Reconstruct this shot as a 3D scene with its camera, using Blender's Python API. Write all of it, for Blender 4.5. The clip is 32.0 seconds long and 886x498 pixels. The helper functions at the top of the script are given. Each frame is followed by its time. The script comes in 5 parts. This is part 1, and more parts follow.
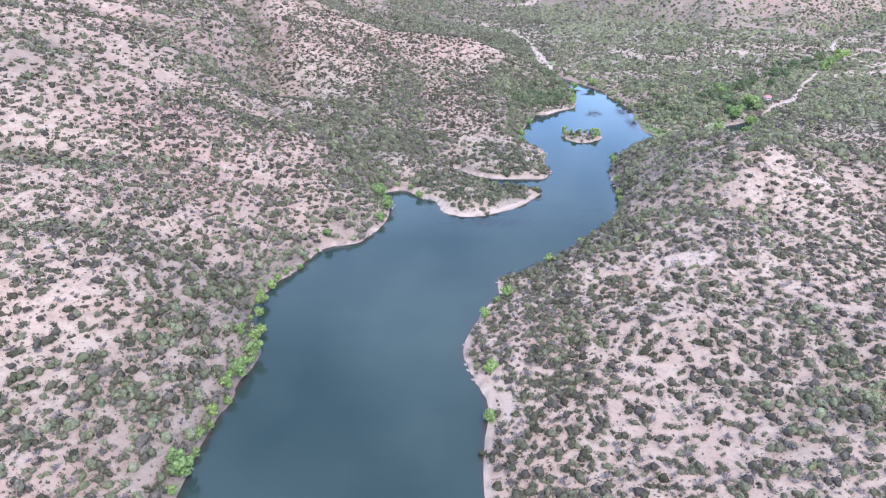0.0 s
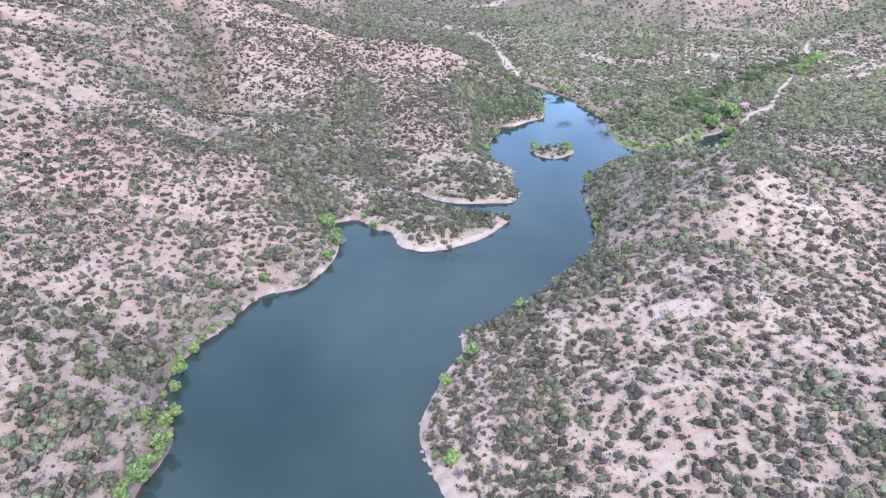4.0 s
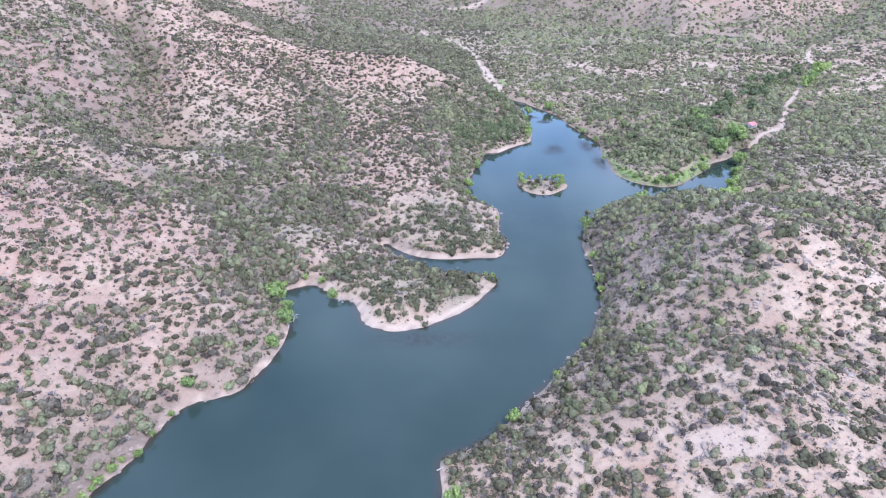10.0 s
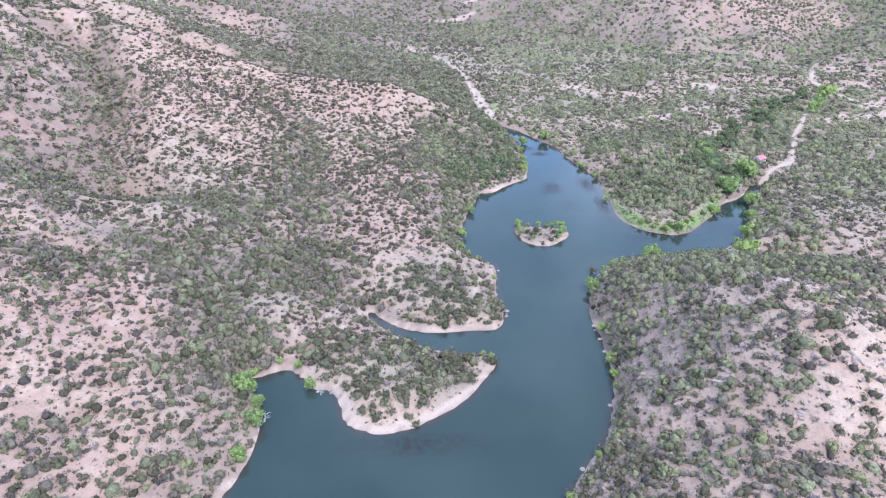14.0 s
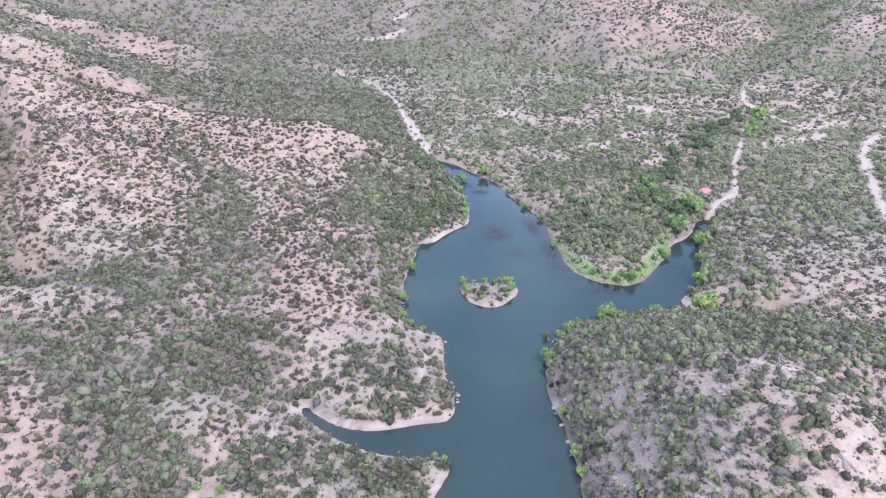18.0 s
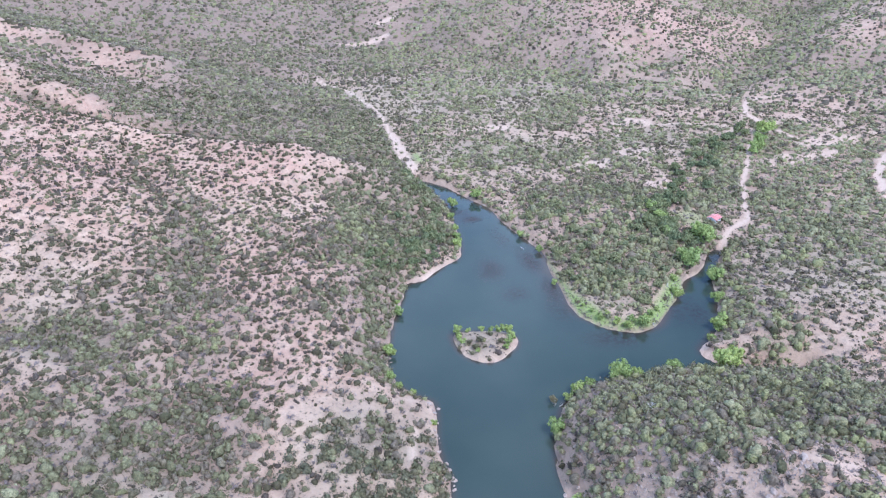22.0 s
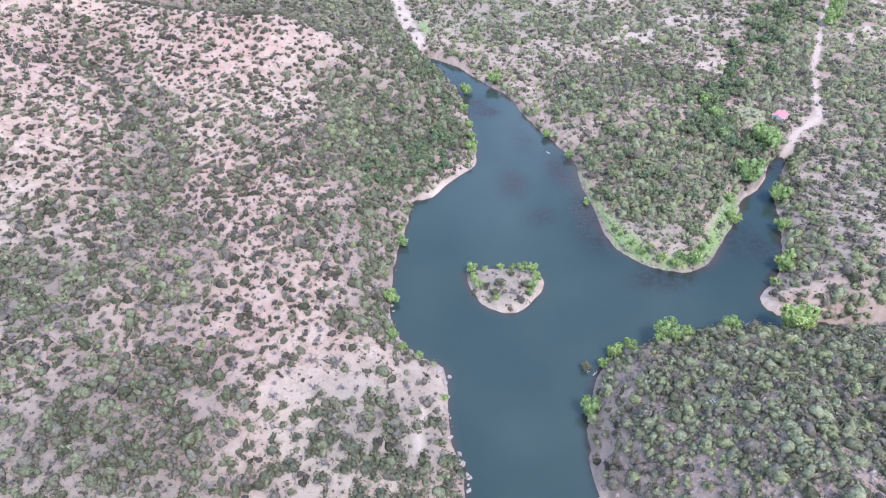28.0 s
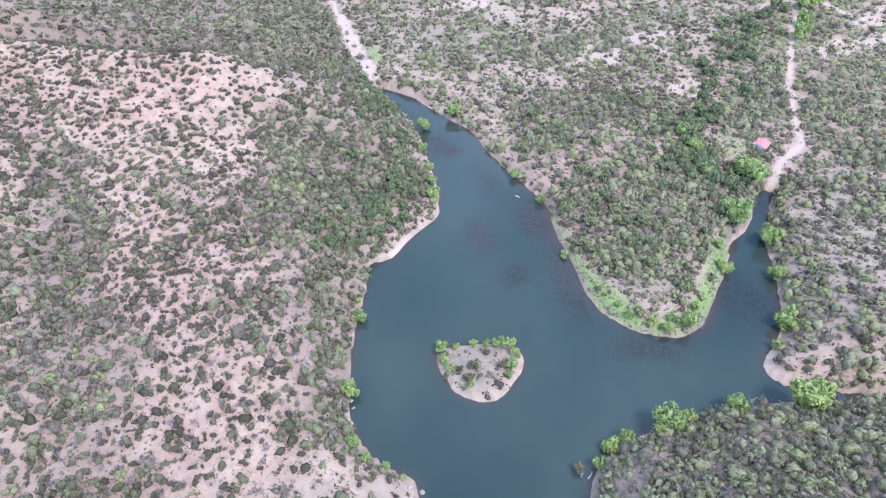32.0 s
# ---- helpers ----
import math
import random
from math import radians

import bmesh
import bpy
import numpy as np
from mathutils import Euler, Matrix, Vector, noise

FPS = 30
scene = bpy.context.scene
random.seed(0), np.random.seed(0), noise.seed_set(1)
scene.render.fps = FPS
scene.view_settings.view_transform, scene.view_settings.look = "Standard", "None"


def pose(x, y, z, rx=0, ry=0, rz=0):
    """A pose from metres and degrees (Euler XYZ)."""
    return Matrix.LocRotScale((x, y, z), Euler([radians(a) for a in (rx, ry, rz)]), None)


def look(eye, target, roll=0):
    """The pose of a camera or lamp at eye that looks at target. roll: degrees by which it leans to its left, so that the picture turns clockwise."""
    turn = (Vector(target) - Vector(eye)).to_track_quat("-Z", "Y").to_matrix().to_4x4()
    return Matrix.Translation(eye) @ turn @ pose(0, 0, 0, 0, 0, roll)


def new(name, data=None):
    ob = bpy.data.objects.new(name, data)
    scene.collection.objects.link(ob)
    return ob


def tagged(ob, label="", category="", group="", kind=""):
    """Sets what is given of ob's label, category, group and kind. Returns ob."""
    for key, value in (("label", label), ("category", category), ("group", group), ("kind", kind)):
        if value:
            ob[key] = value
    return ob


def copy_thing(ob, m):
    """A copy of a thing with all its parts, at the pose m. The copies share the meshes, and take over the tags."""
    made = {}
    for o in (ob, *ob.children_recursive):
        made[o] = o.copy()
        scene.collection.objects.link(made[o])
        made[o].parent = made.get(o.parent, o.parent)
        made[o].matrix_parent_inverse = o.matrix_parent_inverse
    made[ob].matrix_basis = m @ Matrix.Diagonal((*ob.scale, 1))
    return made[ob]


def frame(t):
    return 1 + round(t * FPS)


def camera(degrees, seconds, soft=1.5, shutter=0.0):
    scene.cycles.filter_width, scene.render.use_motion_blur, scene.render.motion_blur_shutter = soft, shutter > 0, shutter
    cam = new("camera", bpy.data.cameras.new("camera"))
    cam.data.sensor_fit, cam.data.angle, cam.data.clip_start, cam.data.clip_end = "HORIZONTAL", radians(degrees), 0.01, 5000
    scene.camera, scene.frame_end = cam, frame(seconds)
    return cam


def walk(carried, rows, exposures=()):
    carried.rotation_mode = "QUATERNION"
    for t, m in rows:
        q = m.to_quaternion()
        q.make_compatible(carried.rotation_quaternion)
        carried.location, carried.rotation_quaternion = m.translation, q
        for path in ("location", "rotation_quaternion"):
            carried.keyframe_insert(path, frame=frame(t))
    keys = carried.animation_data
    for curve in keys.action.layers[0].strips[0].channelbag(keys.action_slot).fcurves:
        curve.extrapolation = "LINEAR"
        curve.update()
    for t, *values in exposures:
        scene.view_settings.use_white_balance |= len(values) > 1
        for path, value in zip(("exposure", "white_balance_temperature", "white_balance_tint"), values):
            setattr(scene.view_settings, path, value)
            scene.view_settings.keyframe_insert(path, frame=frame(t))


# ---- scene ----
cam = camera(70.29, 32.0, soft=1.2)
walk(cam, (
    (0.00, pose(-55.66, -18.62, 129.99, 62.905, 0, 5.213)),
    (0.50, pose(-55.25, -13.56, 129.91, 62.923, 0, 4.678)),
    (1.00, pose(-54.84, -8.49, 129.83, 62.930, 0, 4.232)),
    (1.50, pose(-54.43, -3.43, 129.74, 62.918, 0, 3.841)),
    (2.00, pose(-54.01, 1.64, 129.65, 62.910, 0, 3.385)),
    (2.50, pose(-53.59, 6.69, 129.55, 62.909, 0, 2.952)),
    (3.00, pose(-53.17, 11.75, 129.45, 62.904, 0, 2.668)),
    (3.50, pose(-52.77, 16.79, 129.36, 62.886, 0, 2.500)),
    (5.50, pose(-51.80, 37.08, 129.56, 62.666, 0, 1.809)),
    (6.00, pose(-51.69, 42.06, 129.64, 62.682, 0, 1.595)),
    (6.50, pose(-51.60, 47.04, 129.73, 62.689, 0, 1.331)),
    (7.00, pose(-51.53, 52.01, 129.85, 62.653, 0, 1.036)),
    (7.50, pose(-51.49, 56.98, 130.01, 62.630, 0, 0.845)),
    (8.00, pose(-51.48, 61.95, 130.23, 62.594, 0, 0.594)),
    (8.50, pose(-51.51, 66.91, 130.54, 62.572, 0, 0.524)),
    (9.00, pose(-51.58, 71.86, 130.97, 62.555, 0, 0.430)),
    (9.50, pose(-51.70, 76.81, 131.54, 62.523, 0, 0.459)),
    (10.00, pose(-51.87, 81.75, 132.25, 62.506, 0, 0.439)),
    (10.50, pose(-52.05, 86.71, 133.13, 62.455, 0, 0.340)),
    (11.00, pose(-52.26, 91.70, 134.20, 62.422, 0, 0.257)),
    (11.50, pose(-52.47, 96.70, 135.45, 62.424, 0, 0.245)),
    (12.00, pose(-52.68, 101.68, 136.88, 62.478, 0, 0.201)),
    (12.50, pose(-52.86, 106.61, 138.45, 62.484, 0, 0.163)),
    (13.00, pose(-53.01, 111.46, 140.12, 62.518, 0, 0.000)),
    (13.50, pose(-53.12, 116.23, 141.84, 62.552, 0, -0.286)),
    (14.00, pose(-53.19, 120.95, 143.59, 62.580, 0, -0.723)),
    (14.50, pose(-53.23, 125.63, 145.33, 62.602, 0, -1.238)),
    (16.50, pose(-52.55, 143.76, 152.00, 62.826, 0, -4.559)),
    (17.00, pose(-52.19, 148.37, 153.47, 62.888, 0, -5.227)),
    (17.50, pose(-51.81, 153.01, 154.88, 62.931, 0, -5.884)),
    (18.00, pose(-51.42, 157.68, 156.20, 62.978, 0, -6.826)),
    (18.50, pose(-51.04, 162.38, 157.35, 63.012, 0, -7.557)),
    (19.00, pose(-50.67, 167.11, 158.29, 63.007, 0, -7.951)),
    (19.50, pose(-50.33, 171.89, 158.99, 62.956, 0, -8.315)),
    (20.00, pose(-50.00, 176.70, 159.48, 62.901, 0, -8.377)),
    (20.50, pose(-49.67, 181.54, 159.80, 62.838, 0, -8.356)),
    (21.00, pose(-49.33, 186.36, 160.00, 62.821, 0, -8.293)),
    (21.50, pose(-48.97, 191.15, 160.11, 62.787, 0, -8.248)),
    (22.00, pose(-48.58, 195.90, 160.16, 62.803, 0, -8.209)),
    (22.50, pose(-48.19, 200.63, 160.19, 62.800, 0, -8.151)),
    (23.00, pose(-47.79, 205.36, 160.19, 62.258, 0, -8.112)),
    (23.50, pose(-47.37, 210.10, 160.16, 60.611, 0, -8.030)),
    (24.00, pose(-46.93, 214.86, 160.14, 58.564, 0, -7.941)),
    (24.50, pose(-46.47, 219.64, 160.11, 56.440, 0, -7.855)),
    (25.00, pose(-45.98, 224.42, 160.09, 54.274, 0, -7.777)),
    (25.50, pose(-45.46, 229.22, 160.07, 52.177, 0, -7.742)),
    (27.50, pose(-42.99, 248.74, 160.32, 49.101, 0, -7.441)),
    (28.00, pose(-42.31, 253.55, 160.35, 49.046, 0, -7.397)),
    (28.50, pose(-41.60, 258.36, 160.36, 49.038, 0, -7.760)),
    (29.00, pose(-40.86, 263.15, 160.38, 49.049, 0, -8.823)),
    (29.50, pose(-40.10, 267.92, 160.38, 49.052, 0, -9.562)),
    (30.00, pose(-39.33, 272.67, 160.36, 49.043, 0, -10.010)),
    (30.50, pose(-38.55, 277.41, 160.33, 49.046, 0, -10.442)),
    (31.00, pose(-37.77, 282.14, 160.29, 49.034, 0, -10.881)),
    (31.50, pose(-36.99, 286.87, 160.24, 49.024, 0, -11.313)),
    (32.00, pose(-36.21, 291.59, 160.18, 49.009, 0, -11.743)),
), ((0, 1.17, 5260, 13), (14, 1.17, 5260, 13), (20, 1.13, 5260, 13), (23, 1.13, 5260, 13), (25.5, 1.22, 5260, 13), (32, 1.27, 5260, 13)))
# world, sun
world = bpy.data.worlds.new("world")
scene.world = world
world.use_nodes = True
wn = world.node_tree.nodes
sky = wn.new("ShaderNodeTexSky")
sky.sky_type, sky.sun_disc = "NISHITA", False
sky.sun_elevation, sky.sun_rotation = radians(58), radians(150)
sky.air_density, sky.dust_density, sky.ozone_density = 1.0, 1.5, 1.0
way, cloud, cover, blend = wn.new("ShaderNodeTexCoord"), wn.new("ShaderNodeTexNoise"), wn.new("ShaderNodeValToRGB"), wn.new("ShaderNodeMix")
cloud.inputs["Scale"].default_value, cloud.inputs["Detail"].default_value = 2.6, 6.0
cover.color_ramp.elements[0].position, cover.color_ramp.elements[1].position = 0.36, 0.60
blend.data_type = "RGBA"
blend.inputs[7].default_value = (4.3, 5.2, 6.4, 1)
wl = world.node_tree.links
wl.new(way.outputs["Generated"], cloud.inputs["Vector"])
wl.new(cloud.outputs["Fac"], cover.inputs[0])
wl.new(cover.outputs[0], blend.inputs[0])
wl.new(sky.outputs[0], blend.inputs[6])
level, rise, glow = wn.new("ShaderNodeSeparateXYZ"), wn.new("ShaderNodeMapRange"), wn.new("ShaderNodeMix")
rise.inputs["From Min"].default_value, rise.inputs["From Max"].default_value = 0.14, 0.44
rise.inputs["To Min"].default_value, rise.inputs["To Max"].default_value = 1.95, 0.83
glow.data_type, glow.blend_type = "RGBA", "MULTIPLY"
glow.inputs[0].default_value = 1.0
wl.new(way.outputs["Generated"], level.inputs[0])
wl.new(level.outputs["Z"], rise.inputs["Value"])
wl.new(blend.outputs[2], glow.inputs[6])
wl.new(rise.outputs[0], glow.inputs[7])
wl.new(glow.outputs[2], wn["Background"].inputs[0])
wn["Background"].inputs[1].default_value = 0.138
sun = new("sun", bpy.data.lights.new("sun", "SUN"))
sun.data.energy, sun.data.angle, sun.data.color = 1.3, radians(13), (1.0, 0.93, 0.84)
SUN_WAY = Vector((math.sin(radians(150)) * math.cos(radians(58)), math.cos(radians(150)) * math.cos(radians(58)), math.sin(radians(58))))
sun.matrix_world = look(SUN_WAY * 600, (0, 0, 0))


# materials
class Paint:
    """A node material under construction."""

    def __init__(self, name, rough=0.9, metal=0.0):
        self.m = bpy.data.materials.new(name)
        self.m.use_nodes = True
        self.t = self.m.node_tree
        self.b = self.t.nodes["Principled BSDF"]
        self.b.inputs["Roughness"].default_value = rough
        self.b.inputs["Metallic"].default_value = metal
        self.b.inputs["Specular IOR Level"].default_value = 0.25

    def add(self, kind, **values):
        n = self.t.nodes.new(kind)
        for k, v in values.items():
            n.inputs[k.replace("_", " ")].default_value = v
        return n

    def link(self, a, b):
        self.t.links.new(a, b)

    def noise(self, size, detail=5.0, rough=0.6):
        geo = self.add("ShaderNodeNewGeometry")
        n = self.add("ShaderNodeTexNoise", Scale=1.0 / size, Detail=detail, Roughness=rough)
        self.link(geo.outputs["Position"], n.inputs["Vector"])
        return n.outputs["Fac"]

    def ramp(self, fac, *stops):
        n = self.add("ShaderNodeValToRGB")
        e = n.color_ramp.elements
        while len(e) < len(stops):
            e.new(0.5)
        for k, (p, c) in zip(e, stops):
            k.position, k.color = p, (c, c, c, 1) if isinstance(c, (int, float)) else (*c, 1)
        self.link(fac, n.inputs[0])
        return n.outputs[0]

    def mix(self, fac, a, b, mode="MIX"):
        n = self.t.nodes.new("ShaderNodeMix")
        n.data_type, n.blend_type = "RGBA", mode
        for sock, v in ((n.inputs[0], fac), (n.inputs[6], a), (n.inputs[7], b)):
            if isinstance(v, bpy.types.NodeSocket):
                self.link(v, sock)
            elif isinstance(v, tuple):
                sock.default_value = (*v, 1)
            else:
                sock.default_value = v
        return n.outputs[2]

    def attr(self, name):
        n = self.t.nodes.new("ShaderNodeAttribute")
        n.attribute_name = name
        return n.outputs["Fac"]

    def math(self, op, a, b=0.0):
        n = self.t.nodes.new("ShaderNodeMath")
        n.operation = op
        for sock, v in zip(n.inputs, (a, b)):
            if isinstance(v, bpy.types.NodeSocket):
                self.link(v, sock)
            else:
                sock.default_value = v
        return n.outputs[0]

    def bump(self, fac, strength, distance):
        n = self.add("ShaderNodeBump", Strength=strength, Distance=distance)
        self.link(fac, n.inputs["Height"])
        self.link(n.outputs[0], self.b.inputs["Normal"])

    def colour(self, c):
        if isinstance(c, tuple):
            self.b.inputs["Base Color"].default_value = (*c, 1)
        else:
            self.link(c, self.b.inputs["Base Color"])
        return self


def ground_paint():
    p = Paint("desert_soil", 0.95)
    broad = p.noise(38, 4, 0.6)
    mid = p.noise(6.5, 6, 0.65)
    fine = p.noise(0.9, 5, 0.7)
    soil = p.ramp(broad, (0.34, (0.472, 0.308, 0.219)), (0.52, (0.56, 0.385, 0.282)), (0.68, (0.515, 0.322, 0.228)))
    soil = p.mix(p.ramp(mid, (0.44, 0.0), (0.62, 0.75)), soil, (0.64, 0.465, 0.348))
    soil = p.mix(p.math("MULTIPLY", p.attr("red"), p.ramp(mid, (0.36, 1.0), (0.66, 0.35))), soil, (0.50, 0.285, 0.224))
    soil = p.mix(p.math("MULTIPLY", p.attr("straw"), p.ramp(mid, (0.34, 1.0), (0.68, 0.55))), soil, (0.44, 0.354, 0.256))
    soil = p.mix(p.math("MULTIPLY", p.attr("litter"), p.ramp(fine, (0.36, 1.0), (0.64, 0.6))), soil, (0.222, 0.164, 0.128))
    soil = p.mix(p.math("MULTIPLY", p.attr("pale"), p.ramp(mid, (0.34, 1.0), (0.7, 0.6))), soil, (0.60, 0.448, 0.356))
    soil = p.mix(p.math("MULTIPLY", p.attr("grass"), p.ramp(fine, (0.34, 1.0), (0.68, 0.7))), soil, (0.27, 0.355, 0.11))
    soil = p.mix(p.math("MULTIPLY", p.attr("wet"), 0.75), soil, (0.211, 0.144, 0.117))
    dry = p.math("MULTIPLY", p.ramp(p.noise(2.6, 7, 0.78), (0.50, 0.0), (0.62, 0.5)), p.ramp(fine, (0.30, 0.4), (0.6, 1.0)))
    soil = p.mix(p.math("MULTIPLY", dry, p.math("SUBTRACT", 1.0, p.attr("pale"))), soil, (0.215, 0.175, 0.14))
    speck = p.noise(0.45, 3, 0.6)
    soil = p.mix(p.ramp(speck, (0.58, 0.0), (0.68, 0.5)), soil, (0.20, 0.15, 0.12))
    p.colour(soil)
    p.bump(p.math("ADD", mid, p.math("MULTIPLY", fine, 0.35)), 0.9, 0.7)
    return p.m


def leafy(p, c, light):
    """Leaf sprays: small light and dark tufts, in colour and relief."""
    geo = p.add("ShaderNodeNewGeometry")
    c = p.mix(p.ramp(geo.outputs["Random Per Island"], (0.0, 0.0), (1.0, 0.3)), c, light)
    tuft = p.noise(0.55, 4, 0.68)
    c = p.mix(1.0, c, p.ramp(tuft, (0.34, 0.48), (0.50, 0.88), (0.66, 1.3)), "MULTIPLY")
    p.colour(c)
    p.bump(tuft, 0.7, 0.3)
    return p.m


def leaf_paint(name, dark, mid, light, odd):
    """Foliage whose tone differs from plant to plant, with more from spray to spray."""
    p = Paint(name, 0.8)
    c = p.ramp(p.attr("tone"), (0.0, odd), (0.10, odd), (0.14, dark), (0.5, mid), (0.92, light), (1.0, (light[0] * 0.9, light[1] * 0.93, light[2] * 0.75)))
    return leafy(p, c, light)


def tree_paint(name, dark, light):
    p = Paint(name, 0.7)
    info = p.add("ShaderNodeObjectInfo")
    geo = p.add("ShaderNodeNewGeometry")
    c = p.ramp(geo.outputs["Random Per Island"], (0.0, dark), (1.0, light))
    tint = p.ramp(info.outputs["Random"], (0.0, (0.72, 0.76, 0.76)), (1.0, (1.15, 1.08, 0.95)))
    return leafy(p, p.mix(1.0, c, tint, "MULTIPLY"), light)


def plain_paint(name, low, high, size, rough=0.9, metal=0.0, bump=0.0, distance=0.05):
    p = Paint(name, rough, metal)
    n = p.noise(size, 5, 0.65)
    p.colour(p.ramp(n, (0.3, low), (0.7, high)))
    if bump:
        p.bump(n, bump, distance)
    return p.m


def water_paint():
    p = Paint("lake_water", 0.04)
    p.b.inputs["IOR"].default_value = 1.33
    p.b.inputs["Specular IOR Level"].default_value = 1.0
    depth = p.attr("depth")
    cloud = p.noise(45, 3, 0.5)
    deep = p.mix(p.ramp(cloud, (0.35, 0.0), (0.7, 1.0)), (0.0365, 0.054, 0.0475), (0.0485, 0.067, 0.056))
    silt = p.ramp(depth, (0.0, (0.088, 0.064, 0.049)), (0.14, (0.064, 0.056, 0.046)), (0.34, (0.05, 0.06, 0.055)))
    body = p.mix(p.ramp(depth, (0.12, 0.0), (0.45, 1.0)), silt, deep)
    weed = p.math("MULTIPLY", p.attr("weed"), p.ramp(p.noise(2.2, 5, 0.7), (0.38, 0.15), (0.6, 1.0)))
    p.colour(p.mix(weed, body, (0.034, 0.030, 0.026)))
    geo = p.add("ShaderNodeNewGeometry")
    tex = p.add("ShaderNodeTexNoise", Scale=1.1, Detail=4.0, Roughness=0.6)
    p.link(geo.outputs["Position"], tex.inputs["Vector"])
    patch = p.noise(30, 3, 0.6)
    ripple = p.add("ShaderNodeBump", Distance=0.035)
    p.link(p.ramp(patch, (0.35, 0.05), (0.65, 0.28)), ripple.inputs["Strength"])
    p.link(tex.outputs["Fac"], ripple.inputs["Height"])
    p.link(ripple.outputs[0], p.b.inputs["Normal"])
    return p.m


SOIL, WATER = ground_paint(), water_paint()
SCRUB = leaf_paint("scrub_leaves", (0.074, 0.061, 0.035), (0.137, 0.116, 0.070), (0.256, 0.230, 0.135), (0.098, 0.074, 0.062))
WOODS = leaf_paint("juniper_leaves", (0.092, 0.086, 0.044), (0.189, 0.177, 0.096), (0.344, 0.324, 0.184), (0.196, 0.154, 0.118))
FRESH = tree_paint("cottonwood_leaves", (0.24, 0.31, 0.09), (0.44, 0.52, 0.19))
GALLERY = tree_paint("gallery_leaves", (0.125, 0.150, 0.072), (0.268, 0.296, 0.152))
MESQUITE = tree_paint("mesquite_leaves", (0.160, 0.172, 0.088), (0.335, 0.345, 0.185))
OLIVE = tree_paint("oak_leaves", (0.106, 0.098, 0.056), (0.236, 0.217, 0.138))
BARK = plain_paint("bark", (0.16, 0.125, 0.10), (0.30, 0.26, 0.22), 0.3, 0.95, 0, 0.5)
DEADWOOD = plain_paint("bleached_wood", (0.42, 0.39, 0.36), (0.62, 0.59, 0.55), 0.4, 0.9, 0, 0.4)
ROCK = plain_paint("pink_rock", (0.30, 0.218, 0.180), (0.50, 0.395, 0.335), 1.1, 0.9, 0, 0.8, 0.15)
RED_METAL = plain_paint("red_roof_metal", (0.60, 0.20, 0.19), (0.70, 0.29, 0.27), 1.5, 0.42)
WHITE_WALL = plain_paint("whitewash", (0.68, 0.66, 0.63), (0.80, 0.79, 0.76), 0.8, 0.85)
TIMBER = plain_paint("timber", (0.20, 0.14, 0.10), (0.33, 0.25, 0.18), 0.4, 0.85)
DARK_GLASS = plain_paint("window_glass", (0.03, 0.035, 0.04), (0.05, 0.055, 0.06), 2.0, 0.1)
HULL = plain_paint("boat_hull", (0.76, 0.76, 0.75), (0.85, 0.85, 0.84), 0.6, 0.4)
WEED = plain_paint("water_weed", (0.058, 0.05, 0.052), (0.10, 0.086, 0.086), 1.2, 0.8)
DRY_TWIGS = plain_paint("dry_twigs", (0.15, 0.12, 0.118), (0.29, 0.245, 0.24), 1.3, 0.9)
GRASS = leaf_paint("grass_blades", (0.14, 0.20, 0.04), (0.20, 0.29, 0.055), (0.28, 0.37, 0.09), (0.24, 0.23, 0.09))
TUFTS = leaf_paint("dry_tufts", (0.145, 0.125, 0.095), (0.20, 0.178, 0.135), (0.265, 0.24, 0.18), (0.12, 0.088, 0.072))


# plan of the lake: shore lines in metres, from the south end northwards
WEST_SHORE_SOUTH = [(-138, -251), (-135, 45), (-135, 89.5), (-136, 111), (-135, 139.5), (-136, 153.5), (-144, 168), (-148, 181),
                    (-145, 196), (-139, 210.5), (-133, 230.5), (-119.5, 237), (-114.5, 245), (-110.5, 260), (-110.5, 275.5), (-116.5, 289.5),
                    (-124.5, 300.5), (-117.5, 299.5), (-105.5, 303.5), (-96.5, 293.5), (-89, 291.5), (-86, 285.5), (-82, 275.5), (-76, 272)]
WEST_SHORE_NORTH = [(-70, 271), (-57, 275.5), (-43.5, 286.5), (-35.5, 298.5), (-31.5, 306.5), (-34.5, 311), (-43.5, 312), (-55, 315), (-66, 321),
                    (-76, 330), (-82, 339), (-79, 341), (-71, 332), (-59, 327), (-42.5, 327), (-28.5, 329), (-25.5, 341), (-27.5, 357.5),
                    (-25.5, 377.5), (-31.5, 383), (-37.5, 390), (-41.5, 401), (-40.5, 416), (-37.5, 433.5), (-30.5, 458), (-27.5, 469), (-19.5, 471),
                    (-6, 485), (2, 491.5), (6, 506.5), (7, 530), (6, 565.5), (-3, 593.5), (-8, 613)]
NORTH_SHORE = [(-3, 610), (10, 597.5), (21.5, 575.5), (32.5, 556), (37.5, 531), (45.5, 506.5), (49.5, 491), (47.5, 474), (47.5, 449.5), (47.5, 431.5),
               (54.5, 419.5), (65, 413), (74, 413), (83, 418), (94.5, 430.5), (105.5, 442.5), (112.5, 452.5), (120.5, 457), (129, 465), (140, 479),
               (148, 481), (138, 466), (126.5, 449.5), (119.5, 433.5), (107.5, 411), (96.5, 401), (90, 395), (92.5, 388), (100.5, 383), (111.5, 380.5)]
